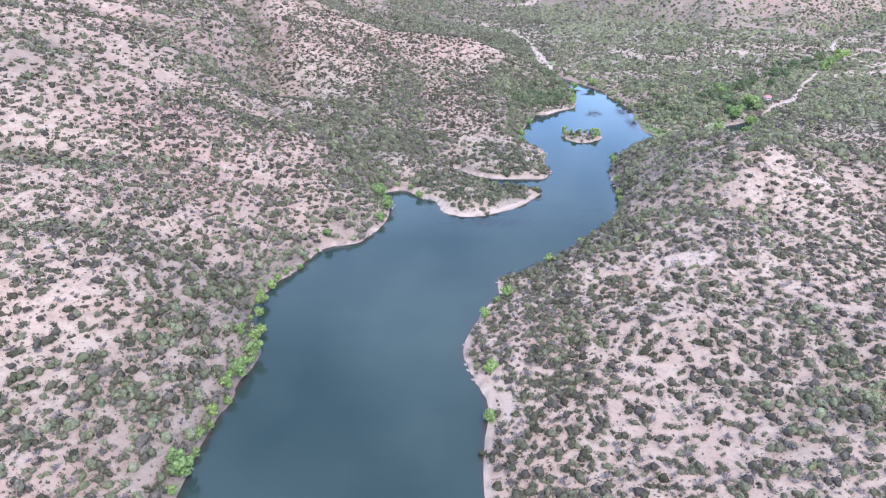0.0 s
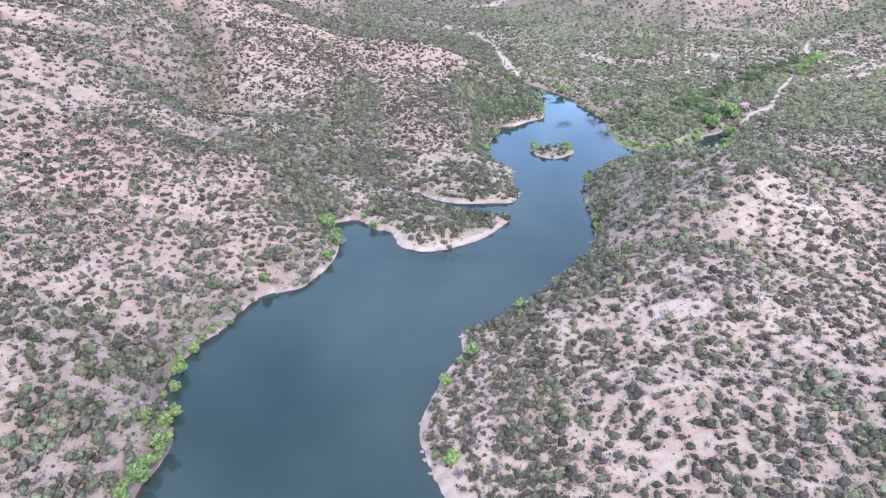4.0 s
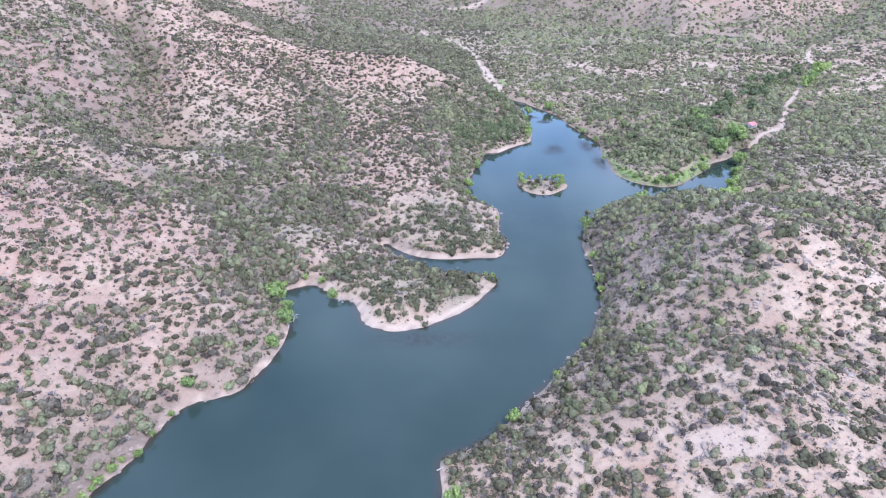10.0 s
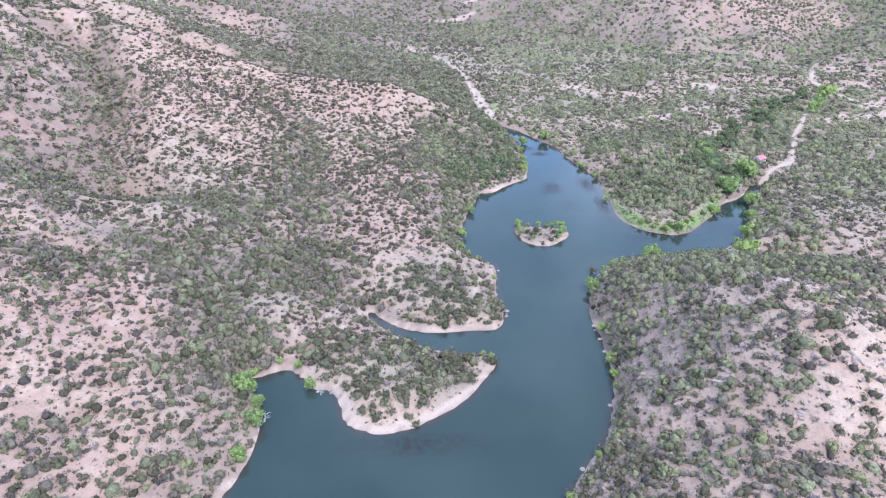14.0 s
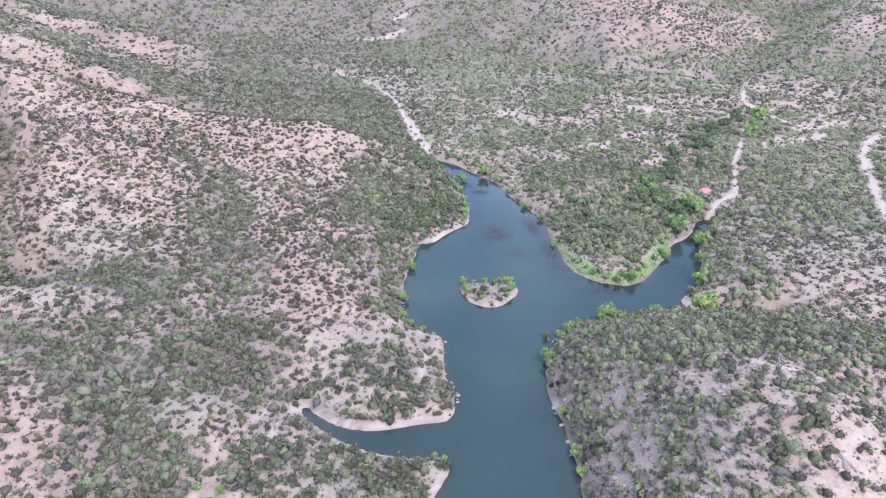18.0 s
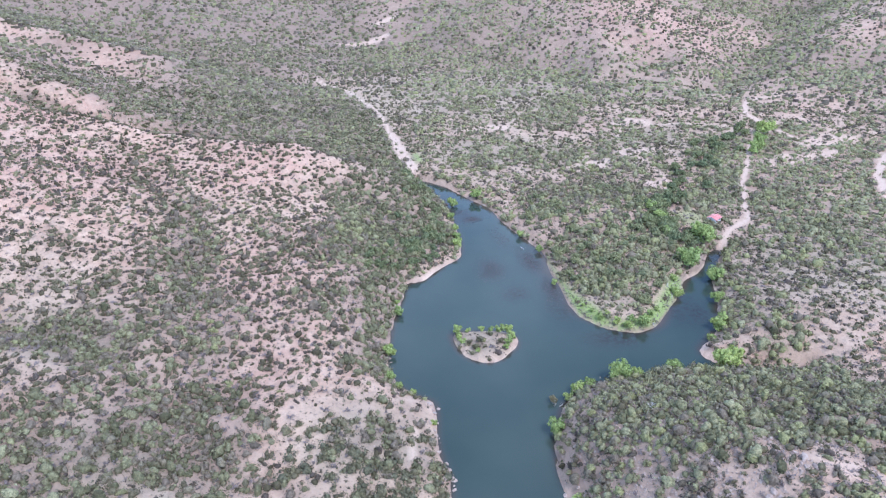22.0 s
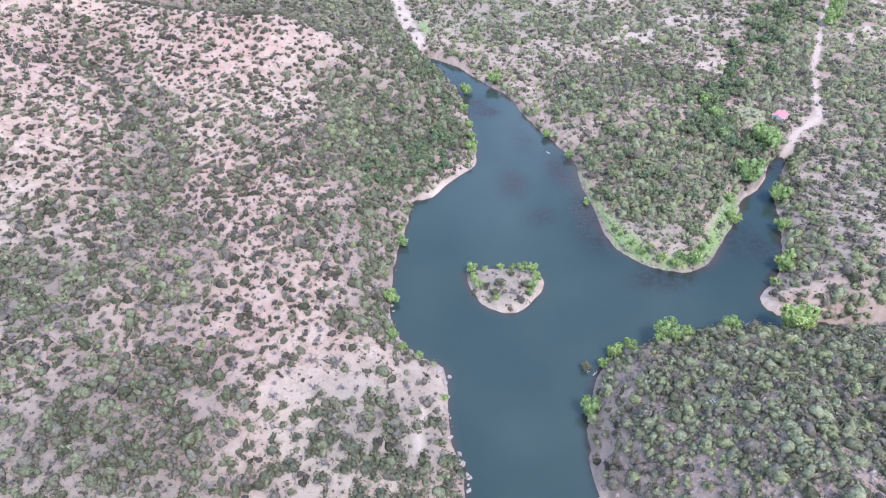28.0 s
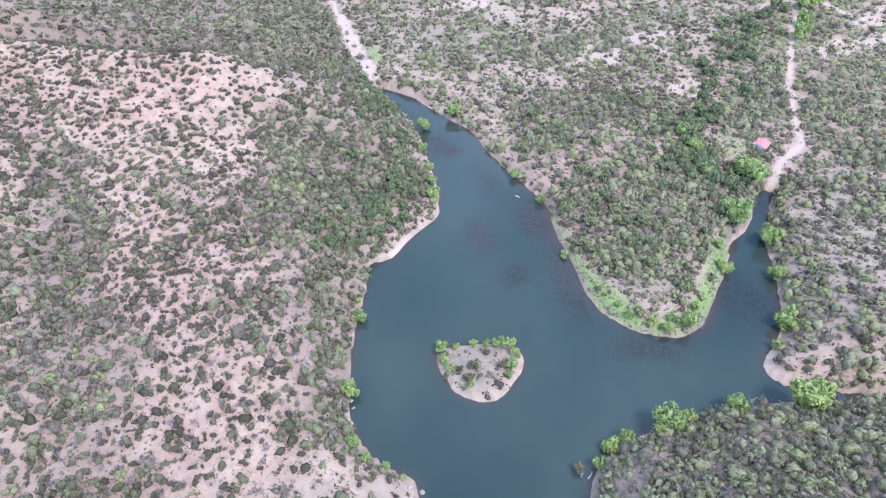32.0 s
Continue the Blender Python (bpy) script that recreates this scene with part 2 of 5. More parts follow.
EAST_SHORE = [(126.5, 377.5), (110.5, 376.5), (91, 380.5), (73, 382), (54.5, 381.5), (38.5, 378.5), (27.5, 374.5), (21.5, 368.5), (15, 354.5), (11, 339),
              (12, 324), (11, 310), (10, 297.5), (7, 284.5), (0, 268), (-14, 248), (-26.5, 232.5), (-37.5, 218.5), (-45.5, 213.5), (-53.5, 208.5),
              (-52.5, 197), (-56, 191), (-59, 181), (-64, 165), (-64, 153.5), (-59, 141.5), (-55, 130.5), (-56, 112), (-54.5, 96), (-49.5, 45),
              (-45.5, -251)]
ISLAND = [(-12, 419.5), (-11, 412), (-7, 404), (0, 400), (6, 402), (10, 406), (14, 410), (15, 416), (11, 420.5), (3, 422.5), (-6, 423.5), (-11, 422.5)]


def rounded(pts, n=4):
    """A closed outline with its corners eased (Catmull-Rom)."""
    p = np.array(pts, float)
    a, b, c, d = np.roll(p, 1, 0), p, np.roll(p, -1, 0), np.roll(p, -2, 0)
    out = []
    for k in range(n):
        t = k / n
        out.append(0.5 * (2 * b + (c - a) * t + (2 * a - 5 * b + 4 * c - d) * t * t + (3 * b - a - 3 * c + d) * t ** 3))
    return np.stack(out, 1).reshape(-1, 2)


LAKE = rounded(WEST_SHORE_SOUTH + WEST_SHORE_NORTH + NORTH_SHORE + EAST_SHORE)
ISLE = rounded(ISLAND)


def line_distance(x, y, pts, closed=False):
    p = np.array(pts, float)
    q = np.roll(p, -1, 0) if closed else p[1:]
    best = np.full(x.shape, 1e9)
    for (ax, ay), (bx, by) in zip(p, q):
        ux, uy = bx - ax, by - ay
        t = np.clip(((x - ax) * ux + (y - ay) * uy) / max(ux * ux + uy * uy, 1e-9), 0, 1)
        best = np.minimum(best, (x - ax - t * ux) ** 2 + (y - ay - t * uy) ** 2)
    return np.sqrt(best)


def inside(x, y, pts):
    p = np.array(pts, float)
    hit = np.zeros(x.shape, bool)
    for (ax, ay), (bx, by) in zip(p, np.roll(p, -1, 0)):
        if ay != by:
            hit ^= ((ay > y) != (by > y)) & (x < (bx - ax) * (y - ay) / (by - ay) + ax)
    return hit


def shore_distance(x, y):
    """Metres from the water's edge: positive on land, negative in the lake."""
    d = np.full(x.shape, 400.0)
    near = (x > -560) & (x < 560) & (y > -260) & (y < 1020)
    xs, ys = x[near], y[near]
    lake = line_distance(xs, ys, LAKE, True) * np.where(inside(xs, ys, LAKE), -1, 1)
    isle = line_distance(xs, ys, ISLE, True) * np.where(inside(xs, ys, ISLE), 1, -1)
    d[near] = np.where(inside(xs, ys, ISLE), isle, np.where(lake < 0, np.maximum(lake, isle), lake))
    return d


HILLS_WEST = [(-330, 320, 15.2, 100), (-255, 440, -2.8, 70), (-310, 570, 8.4, 100), (-215, 560, 8.8, 60), (-130, 562, 10.2, 48), (-80, 520, 9.8, 38),
              (-78, 418, 9.6, 30), (-190, 300, 0.6, 55), (-200, 165, 5.3, 50), (-165, 420, -1.0, 45), (-112, 365, 0.9, 35), (-260, 240, -4.1, 75),
              (-430, 440, 47.7, 150), (-390, 820, 33.2, 150), (-220, 690, 6.3, 75), (-52, 368, 4.5, 22), (-55, 462, 6.5, 28), (-265, 80, 1.9, 90),
              (-420, 120, 75.5, 140), (-560, 640, 88.4, 190), (-165, 225, -0.5, 30)]
HILLS_EAST = [(60, 288, 33.8, 34), (92, 255, -0.5, 42), (30, 215, 15.5, 38), (22, 150, -0.8, 42), (135, 200, -9.7, 80), (135, 400, 4.7, 30),
              (66, 352, 10.9, 28), (175, 415, 0.8, 38), (200, 320, -0.6, 70), (100, 90, 18.9, 75), (280, 200, 43.2, 130), (-12, 150, 0.5, 25),
              (38, 318, -0.7, 18)]
HILLS_NORTH = [(95, 515, 9.5, 35), (165, 650, -2.5, 70), (260, 600, -2.9, 70), (40, 625, 2.1, 45), (70, 575, -2.2, 40), (-20, 820, 4.4, 110),
               (-60, 690, -0.3, 50), (200, 820, 10.1, 140), (420, 650, 23.7, 160), (-40, 590, 16, 28)]
GULLIES = [([(-96, 345), (-118, 372), (-135, 405), (-165, 425), (-215, 425), (-270, 410)], 5, 14),
           ([(-126, 310), (-150, 345), (-200, 385), (-240, 400)], 4, 12),
           ([(-225, 428), (-255, 435), (-290, 436), (-340, 425)], 6, 14),
           ([(-190, 350), (-245, 345), (-310, 330)], 5, 13), ([(-165, 262), (-200, 255), (-262, 222)], 5, 14),
           ([(-150, 186), (-185, 190), (-240, 160)], 4, 12), ([(75, 320), (100, 290), (118, 240)], 4, 14), ([(-50, 196), (-10, 190), (28, 176)], 4, 11), ([(0, 262), (30, 250), (62, 236)], 5, 10)]
HILLS_FAR = [(430, 1430, 80, 170), (720, 1130, 75, 180), (90, 1650, 60, 210), (-360, 1480, 70, 210), (-700, 1150, 90, 220), (860, 760, 50, 190)]
HILLS_MORE = [(-214, 262, 9, 38), (-198, 168, 7, 26), (-290, 345, 8, 45), (-278, 446, 9, 24), (12, 168, 4, 24), (128, 512, 2, 22), (62, 515, 4, 20)]
# crests and valley floors: (x, y, z) along the line, slope away from it, roundness in metres
RIDGES = [([(-330, 625, 86), (-258, 600, 72), (-224, 591, 69), (-200, 588, 63), (-180, 584, 52), (-150, 580, 44), (-120, 580, 42), (-88, 580, 40), (-58, 575, 27), (-28, 565, 17)], 0.62, 16),
          ([(-262, 600, 72), (-242, 545, 66), (-233, 512, 60), (-217, 470, 43), (-212, 445, 28), (-203, 425, 14)], 0.85, 12),
          ([(-320, 560, 75), (-292, 505, 63), (-281, 455, 60), (-263, 402, 50), (-238, 384, 40), (-221, 368, 33)], 0.6, 25),
          ([(-470, 930, 106), (-381, 890, 90), (-327, 880, 88), (-281, 860, 82), (-237, 820, 65), (-204, 770, 44), (-185, 730, 33), (-183, 690, 22)], 0.7, 18),
          ([(30, 332, 22), (48, 318, 30), (65, 300, 36), (90, 306, 33), (112, 298, 29), (140, 285, 26), (180, 262, 24)], 0.6, 26),
          ([(205, 1100, 78), (310, 1045, 112), (430, 1010, 122), (560, 1090, 150)], 0.46, 30),
          ([(480, 905, 72), (560, 900, 98), (660, 950, 125)], 0.45, 22),
          ([(445, 742, 27), (520, 762, 46), (610, 795, 68)], 0.36, 18),
          ([(40, 1340, 66), (150, 1290, 92), (245, 1340, 112)], 0.34, 30)]
VALLEYS = [([(-20, 642, 3), (-60, 642, 6), (-110, 643, 10), (-160, 646, 17), (-210, 652, 28), (-260, 664, 43), (-320, 695, 60)], 0.75, 8),
           ([(-205, 424, 12), (-226, 442, 17), (-240, 470, 26), (-252, 505, 36), (-264, 532, 43), (-290, 575, 57), (-330, 600, 70)], 1.0, 6),
           ([(-100, 388, 6), (-115, 430, 9), (-130, 475, 14), (-142, 515, 20), (-158, 552, 29)], 0.40, 9),
           ([(300, 770, 13), (347, 800, 17), (400, 872, 20), (470, 960, 27), (560, 1050, 40)], 0.40, 10),
           ([(-90, 880, 6), (-180, 960, 10), (-290, 1060, 16), (-420, 1200, 25)], 0.42, 30)]


def lattice(i, j, seed):
    h = (i * 374761393 + j * 668265263 + seed * 974634777) & 0x7FFFFFFF
    h = ((h ^ (h >> 13)) * 1274126177) & 0x7FFFFFFF
    return ((h ^ (h >> 16)) & 0xFFFF) / 65535.0


def soft_noise(x, y, size, seed=0, octaves=3):
    """Smooth noise from -1 to 1 with bumps about size metres wide."""
    total, gain = np.zeros(np.shape(x)), 0.0
    for o in range(octaves):
        u, v = x / size * 2 ** o + 17.3 * o, y / size * 2 ** o - 9.1 * o
        i, j = np.floor(u).astype(np.int64), np.floor(v).astype(np.int64)
        f, g = u - i, v - j
        f, g = f * f * (3 - 2 * f), g * g * (3 - 2 * g)
        a = lattice(i, j, seed + o) * (1 - f) + lattice(i + 1, j, seed + o) * f
        b = lattice(i, j + 1, seed + o) * (1 - f) + lattice(i + 1, j + 1, seed + o) * f
        total += (a * (1 - g) + b * g) * 0.5 ** o
        gain += 0.5 ** o
    return 2 * total / gain - 1


def crest_line(x, y, pts):
    """Distance from a line of (x, y, z) points, and the line's height there."""
    p = np.array(pts, float)
    best, level = np.full(np.shape(x), 1e9), np.zeros(np.shape(x))
    for a, b in zip(p, p[1:]):
        ux, uy = b[0] - a[0], b[1] - a[1]
        t = np.clip(((x - a[0]) * ux + (y - a[1]) * uy) / (ux * ux + uy * uy), 0, 1)
        q = (x - a[0] - t * ux) ** 2 + (y - a[1] - t * uy) ** 2
        level = np.where(q < best, a[2] + t * (b[2] - a[2]), level)
        best = np.minimum(best, q)
    return np.sqrt(best), level


def height(x, y, d=None):
    """The ground's height above the lake."""
    if d is None:
        d = shore_distance(x, y)
    d = d + 0.9 * soft_noise(x, y, 9, 13, 2) * np.clip(1.6 - np.abs(d) / 8, 0, 1)
    land = np.maximum(d, 0)
    hills = np.zeros(np.shape(x))
    for cx, cy, h, r in HILLS_WEST + HILLS_EAST + HILLS_NORTH + HILLS_FAR + HILLS_MORE:
        hills += h * np.exp(-((x - cx) ** 2 + (y - cy) ** 2) / (2 * r * r))
    away = np.hypot(x + 40, y - 320)
    hills += 0.13 * np.maximum(away - 1000, 0) ** 2 / (np.maximum(away - 1000, 0) + 400)
    lift = 1 + 9 / np.maximum(land, 45)
    for line, slope, ease in RIDGES:
        q, level = crest_line(x, y, line)
        q = q * (1 + 0.16 * soft_noise(x, y, 45, 9, 2))
        rise = level * lift - slope * q * q / (q + ease)
        hills = 0.5 * (hills + rise + np.sqrt((hills - rise) ** 2 + 12))
    for line, slope, ease in VALLEYS:
        q, level = crest_line(x, y, line)
        dip = level + slope * q * q / (q + ease)
        hills = 0.5 * (hills + dip - np.sqrt((hills - dip) ** 2 + 9))
    for line, depth, width in GULLIES:
        hills -= depth * np.exp(-(line_distance(x, y, line) / width) ** 2)
    steep = np.clip(hills / 22, 0.12, 1.3)
    ridged = 1 - 2 * np.abs(soft_noise(x, y, 58, 5, 2))
    hills += steep * (2.2 * ridged - 0.8 + 1.6 * soft_noise(x, y, 26, 2, 3))
    far = np.clip((away - 600) / 500, 0, 1)
    hills += far * 14 * (1 - 2 * np.abs(soft_noise(x, y, 260, 8, 3)))
    hills = np.maximum(hills, 0.8)
    z = 0.04 * np.minimum(land, 30) + land / (land + 9) * hills + 0.10 * np.minimum(land, 2.5)
    return np.where(d < 0, np.maximum(0.30 * d, -8), z)


# zones of the plan: outlines and lines in metres
DENSE_WOODS = {
    "north_point": [(117, 542), (132, 510), (124, 474), (106, 452), (90, 437), (78, 422), (64, 425), (55, 438), (48, 469), (47, 498), (60, 506), (75, 499), (94, 500)],
    "bank": [(-38, 410), (-53, 432), (-66, 470), (-76, 500), (-56, 560), (-40, 610), (-48, 700), (-90, 770), (-60, 800), (-30, 760), (-12, 660), (0, 604), (11, 574), (12, 510), (-6, 492), (-24, 480), (-32, 436)],
    "hill_back": [(18, 366), (30, 372), (60, 377), (110, 372), (150, 345), (190, 300), (130, 284), (92, 304), (66, 316), (44, 312), (22, 322)],
    "cove_bank": [(-150, 322), (-124, 314), (-106, 284), (-106, 258), (-126, 254), (-146, 288)],
    "east_point": [(96, 405), (103, 397), (118, 389), (145, 388), (150, 415), (115, 428)],
    "behind": [(-55, 615), (-110, 602), (-170, 628), (-220, 665), (-300, 722), (-350, 830), (-220, 930), (-70, 880), (-36, 770), (-28, 670)],
    "creek": [(128, 470), (122, 505), (160, 555), (205, 610), (270, 660), (310, 640), (262, 590), (205, 530), (170, 505), (150, 488)],
}
RAVINES = [([(-114, 455), (-106, 427), (-102, 408), (-103, 389), (-95, 373)], 9.5),
           ([(-117, 303), (-134, 318), (-148, 338), (-150, 352), (-131, 368), (-106, 392), (-117, 432), (-128, 480), (-138, 520)], 13),
           ([(-149, 345), (-173, 358), (-200, 366), (-240, 382), (-275, 400)], 12),
           ([(-190, 404), (-163, 424), (-125, 428)], 15),
           ([(-184, 372), (-162, 361), (-132, 355), (-98, 362)], 12),
           ([(-218, 432), (-248, 492), (-275, 560), (-300, 620)], 12),
           ([(-130, 325), (-122, 280), (-120, 262)], 9),
           ([(-142, 100), (-148, 140), (-158, 165), (-150, 195), (-140, 222)], 7),
           ([(-60, 640), (-100, 730), (-160, 820), (-230, 900), (-330, 960)], 34),
           ([(10, 345), (6, 290), (-8, 262), (-26, 240)], 9),
           ([(-139, 60), (-139, 150), (-148, 170), (-152, 182), (-149, 196), (-142, 212), (-136, 228)], 7), ([(-122, 302), (-122, 280), (-121, 256), (-130, 243)], 11), ([(-44, 360), (-60, 352)], 9), ([(-47, 402), (-45, 440), (-38, 474), (-24, 500), (-10, 530), (-10, 570), (-18, 612)], 15), ([(-80, 652), (-170, 662), (-230, 708), (-320, 775)], 26), ([(103, 397), (118, 389)], 8), ([(-40, 300), (-50, 300)], 6), ([(-70, 304), (-92, 308), (-104, 316)], 6), ([(-36, 340), (-34, 372)], 6)]
MIXED_WOODS = {
    "north_shore": ([(-2, 608), (18, 578), (33, 545), (42, 505), (56, 505), (50, 548), (36, 584), (16, 612)], 0.6),
    "north_flat": ([(19, 567), (36, 542), (46, 500), (48, 470), (52, 446), (57, 428), (74, 417), (92, 428), (116, 454), (135, 482), (165, 522), (148, 552), (100, 560), (60, 556)], 0.66),
    "north_meadow": ([(56, 610), (83, 571), (96, 517), (59, 502), (45, 545), (33, 579)], 0.5),
    "ravine_bank": ([(-326, 542), (-299, 588), (-270, 538), (-222, 452), (-232, 424), (-262, 416), (-300, 425), (-315, 470)], 0.85),
    "east_plain": ([(259, 627), (337, 588), (300, 500), (232, 445), (196, 446), (172, 483), (191, 541)], 0.88),
    "valley": ([(-165, 338), (-142, 355), (-136, 380), (-150, 430), (-146, 494), (-120, 512), (-112, 465), (-96, 400), (-75, 368), (-90, 348), (-100, 318), (-117, 303), (-133, 303), (-152, 315)], 0.36),
    "valley_west": ([(-215, 440), (-185, 446), (-143, 450), (-105, 440), (-96, 380), (-92, 357), (-105, 335), (-139, 340), (-180, 330), (-215, 365)], 0.36),
    "upper_slope": ([(-345, 335), (-306, 358), (-258, 350), (-216, 356), (-169, 360), (-147, 320), (-200, 330), (-247, 305), (-310, 290)], 0.72),
    "gully_head": ([(-285, 500), (-250, 445), (-208, 402), (-216, 360), (-262, 362), (-310, 400), (-315, 470)], 0.55),
    "hill_flank": ([(12, 372), (60, 376), (110, 372), (104, 306), (78, 308), (56, 296), (38, 278), (26, 250), (10, 228), (-10, 212), (-40, 206), (-34, 222), (-12, 246), (6, 282), (10, 327)], 0.54),
    "hill_crest": ([(14, 300), (40, 318), (64, 304), (62, 282), (50, 244), (32, 226), (8, 236), (10, 275)], 0.55),
    "hill_foot": ([(80, 160), (50, 172), (28, 158), (14, 118), (26, 90), (90, 95)], 0.12),
    "east_flat": ([(98, 403), (140, 470), (205, 520), (260, 480), (240, 419), (200, 385), (180, 440), (140, 425), (128, 390), (108, 392)], 0.62),
    "cove_point": ([(-81, 366), (-59, 384), (-32, 372), (-29, 347), (-44, 331), (-71, 338)], 0.36),
    "west_shore": ([(-140, 84), (-176, 90), (-172, 160), (-176, 200), (-160, 244), (-134, 232), (-144, 200), (-146, 180), (-134, 150)], 0.78),
    "west_mid": ([(-176, 150), (-250, 160), (-250, 250), (-200, 260), (-165, 240)], 0.12),
    "spur": ([(-112, 440), (-75, 400), (-60, 470), (-72, 540), (-105, 560), (-118, 500)], 0.18),
    "peninsula": ([(-100, 322), (-60, 310), (-38, 304), (-46, 292), (-62, 284), (-80, 288), (-98, 300)], 0.36),
    "spur_side": ([(-76, 415), (-80, 460), (-70, 520), (-40, 560), (-10, 560), (0, 500), (-32, 460), (-42, 400)], 0.62),
}
CREEK_WASH = [(-8, 612), (-15, 640), (-19, 672), (-21, 716), (-28, 762), (-40, 795), (-58, 850), (-90, 910)]
EAST_WASH = [(148, 481), (160, 493), (176, 502), (188, 526), (202, 552), (226, 586), (248, 618), (290, 650)]
DIRT_ROAD = [(205, 400), (230, 441), (250, 475), (269, 507), (288, 539), (308, 560), (323, 569)]
GRAVEL_BAR = [(-6, 618), (-10, 640), (-14, 664), (-18, 700)]
UPPER_WASH = [(325, 710), (293, 702), (276, 674), (277, 649), (281, 611)]
TRACKS = [[(-12, 815), (38, 786), (51, 746), (68, 727), (130, 696), (176, 684), (220, 671), (258, 650), (285, 616), (307, 583), (320, 566)],
          [(169, 679), (154, 648), (160, 591), (156, 556)],
          [(-72, 300), (-70, 285), (-66, 278)], [(-38, 345), (-33, 366), (-34, 380)],
          [(-58, 170), (-54, 150), (-50, 128), (-49, 110)], [(-78, 342), (-92, 340), (-100, 325)], [(-84, 340), (-89, 325), (-92, 312)]]
BARE = [((119, 612), 20, 15), ((149, 560), 7, 12), ((160, 626), 14, 7), ((-25, 1112), 36, 13), ((10, 1180), 22, 10), ((246, 578), 16, 7), ((270, 582), 26, 9), ((250, 640), 14, 6),
        ((-84, 340), 8, 6), ((-100, 300), 5, 3), ((70, 296), 8, 4), ((92, 262), 14, 6), ((20, 196), 12, 6),
        ((60, 700), 20, 9), ((180, 690), 24, 8), ((300, 600), 26, 10)]
LUSH = [[(45, 494), (45, 470), (45, 446), (46, 431), (53, 419), (61, 415), (61, 421), (56, 434), (52, 446), (50, 462), (49, 478), (48.5, 490)],
        [(76, 413), (88, 421), (98, 431), (110, 446), (109, 454), (104, 453), (92, 437), (83, 427), (77, 421)], [(-5, 630), (-7, 648), (-3, 650), (0, 634)],
        [(60, 413), (74, 411), (82, 417), (76, 419), (62, 419)], [(132, 500), (143, 496), (152, 508), (146, 516), (134, 511)]]
RED_EARTH = [((320, 940), 130), ((-275, 800), 80), ((150, 560), 9), ((158, 628), 14), ((-225, 530), 55), ((-110, 575), 34), ((-200, 240), 36), ((-225, 300), 44), ((-120, 330), 18), ((-240, 620), 60), ((-190, 560), 40), ((260, 900), 90), ((150, 690), 30),
             ((230, 610), 24), ((-300, 440), 60), ((-174, 318), 38), ((-110, 338), 28), ((-140, 420), 45), ((-118, 380), 36), ((-100, 450), 40)]


def on_sheet(values, x, y):
    """Values kept at the ground's grid, read at any place."""
    return values[np.clip(np.searchsorted(GY, y), 0, len(GY) - 1), np.clip(np.searchsorted(GX, x), 0, len(GX) - 1)]


def soft_inside(x, y, outline, edge):
    d = line_distance(x, y, outline, True) * np.where(inside(x, y, outline), 1, -1)
    return np.clip(0.5 + d / edge, 0, 1)


OPEN_SLOPES = [((320, 930), 115, 80), ((290, 1010), 100, 70), ((440, 960), 60, 60), ((510, 850), 60, 55), ((590, 900), 80, 70), ((150, 1260), 120, 55), ((520, 750), 60, 18), ((-262, 790), 62, 48), ((-345, 850), 60, 50),
               ((-100, 535), 34, 34), ((-118, 568), 60, 22), ((-205, 560), 45, 50), ((172, 404), 34, 30), ((200, 395), 30, 30), ((150, 425), 20, 14), ((148, 370), 18, 22), ((-95, 412), 14, 34), ((-106, 458), 14, 26), ((-180, 275), 40, 45), ((-250, 330), 40, 30), ((80, 262), 26, 40), ((-225, 490), 22, 45), ((-40, 150), 22, 60), ((-172, 316), 20, 27), ((-164, 288), 16, 24), ((-108, 330), 16, 13), ((-200, 385), 26, 16)]


def open_at(x, y):
    """Sunny slopes that stay thinly grown."""
    o = np.zeros(np.shape(x))
    for (cx, cy), rx, ry in OPEN_SLOPES:
        o = np.maximum(o, np.exp(-((x - cx) / rx) ** 2 - ((y - cy) / ry) ** 2))
    return o


def woods_at(x, y):
    """How wooded the ground is: 0 open slope to 1 closed thicket."""
    w = np.zeros(np.shape(x))
    x, y = x + 7 * soft_noise(x, y, 26, 43, 2), y + 7 * soft_noise(x, y, 26, 47, 2)
    for outline in DENSE_WOODS.values():
        w = np.maximum(w, 0.95 * soft_inside(x, y, outline, 20))
    for outline, share in MIXED_WOODS.values():
        w = np.maximum(w, soft_inside(x, y, outline, 38) * np.clip(share + 0.55 * soft_noise(x, y, 22, 45, 2), 0, 1))
    for line, width in RAVINES:
        w = np.maximum(w, (0.97 if width > 9 else 0.8) * np.exp(-(line_distance(x, y, line) / width) ** 2))
    away = np.hypot(x, y - 320)
    flat = np.clip((y - 560) / 60, 0, 1) * np.clip((x + 20) / 40, 0, 1)
    w = np.maximum(w, flat * np.clip(0.54 + 0.9 * soft_noise(x, y, 45, 31, 3), 0, 0.9))
    w = np.maximum(w, np.clip((away - 520) / 200, 0, 1) * np.clip(0.86 + 0.75 * soft_noise(x, y, 90, 37, 3), 0.25, 0.97))
    free = 1 - 0.85 * open_at(x, y)
    w = w * free
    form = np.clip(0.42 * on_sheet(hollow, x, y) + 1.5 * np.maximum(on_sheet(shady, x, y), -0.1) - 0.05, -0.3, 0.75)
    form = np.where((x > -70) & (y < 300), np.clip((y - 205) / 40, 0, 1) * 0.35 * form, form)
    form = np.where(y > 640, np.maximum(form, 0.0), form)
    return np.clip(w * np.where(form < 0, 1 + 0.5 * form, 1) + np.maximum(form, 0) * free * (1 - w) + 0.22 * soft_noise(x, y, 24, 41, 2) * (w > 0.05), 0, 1)


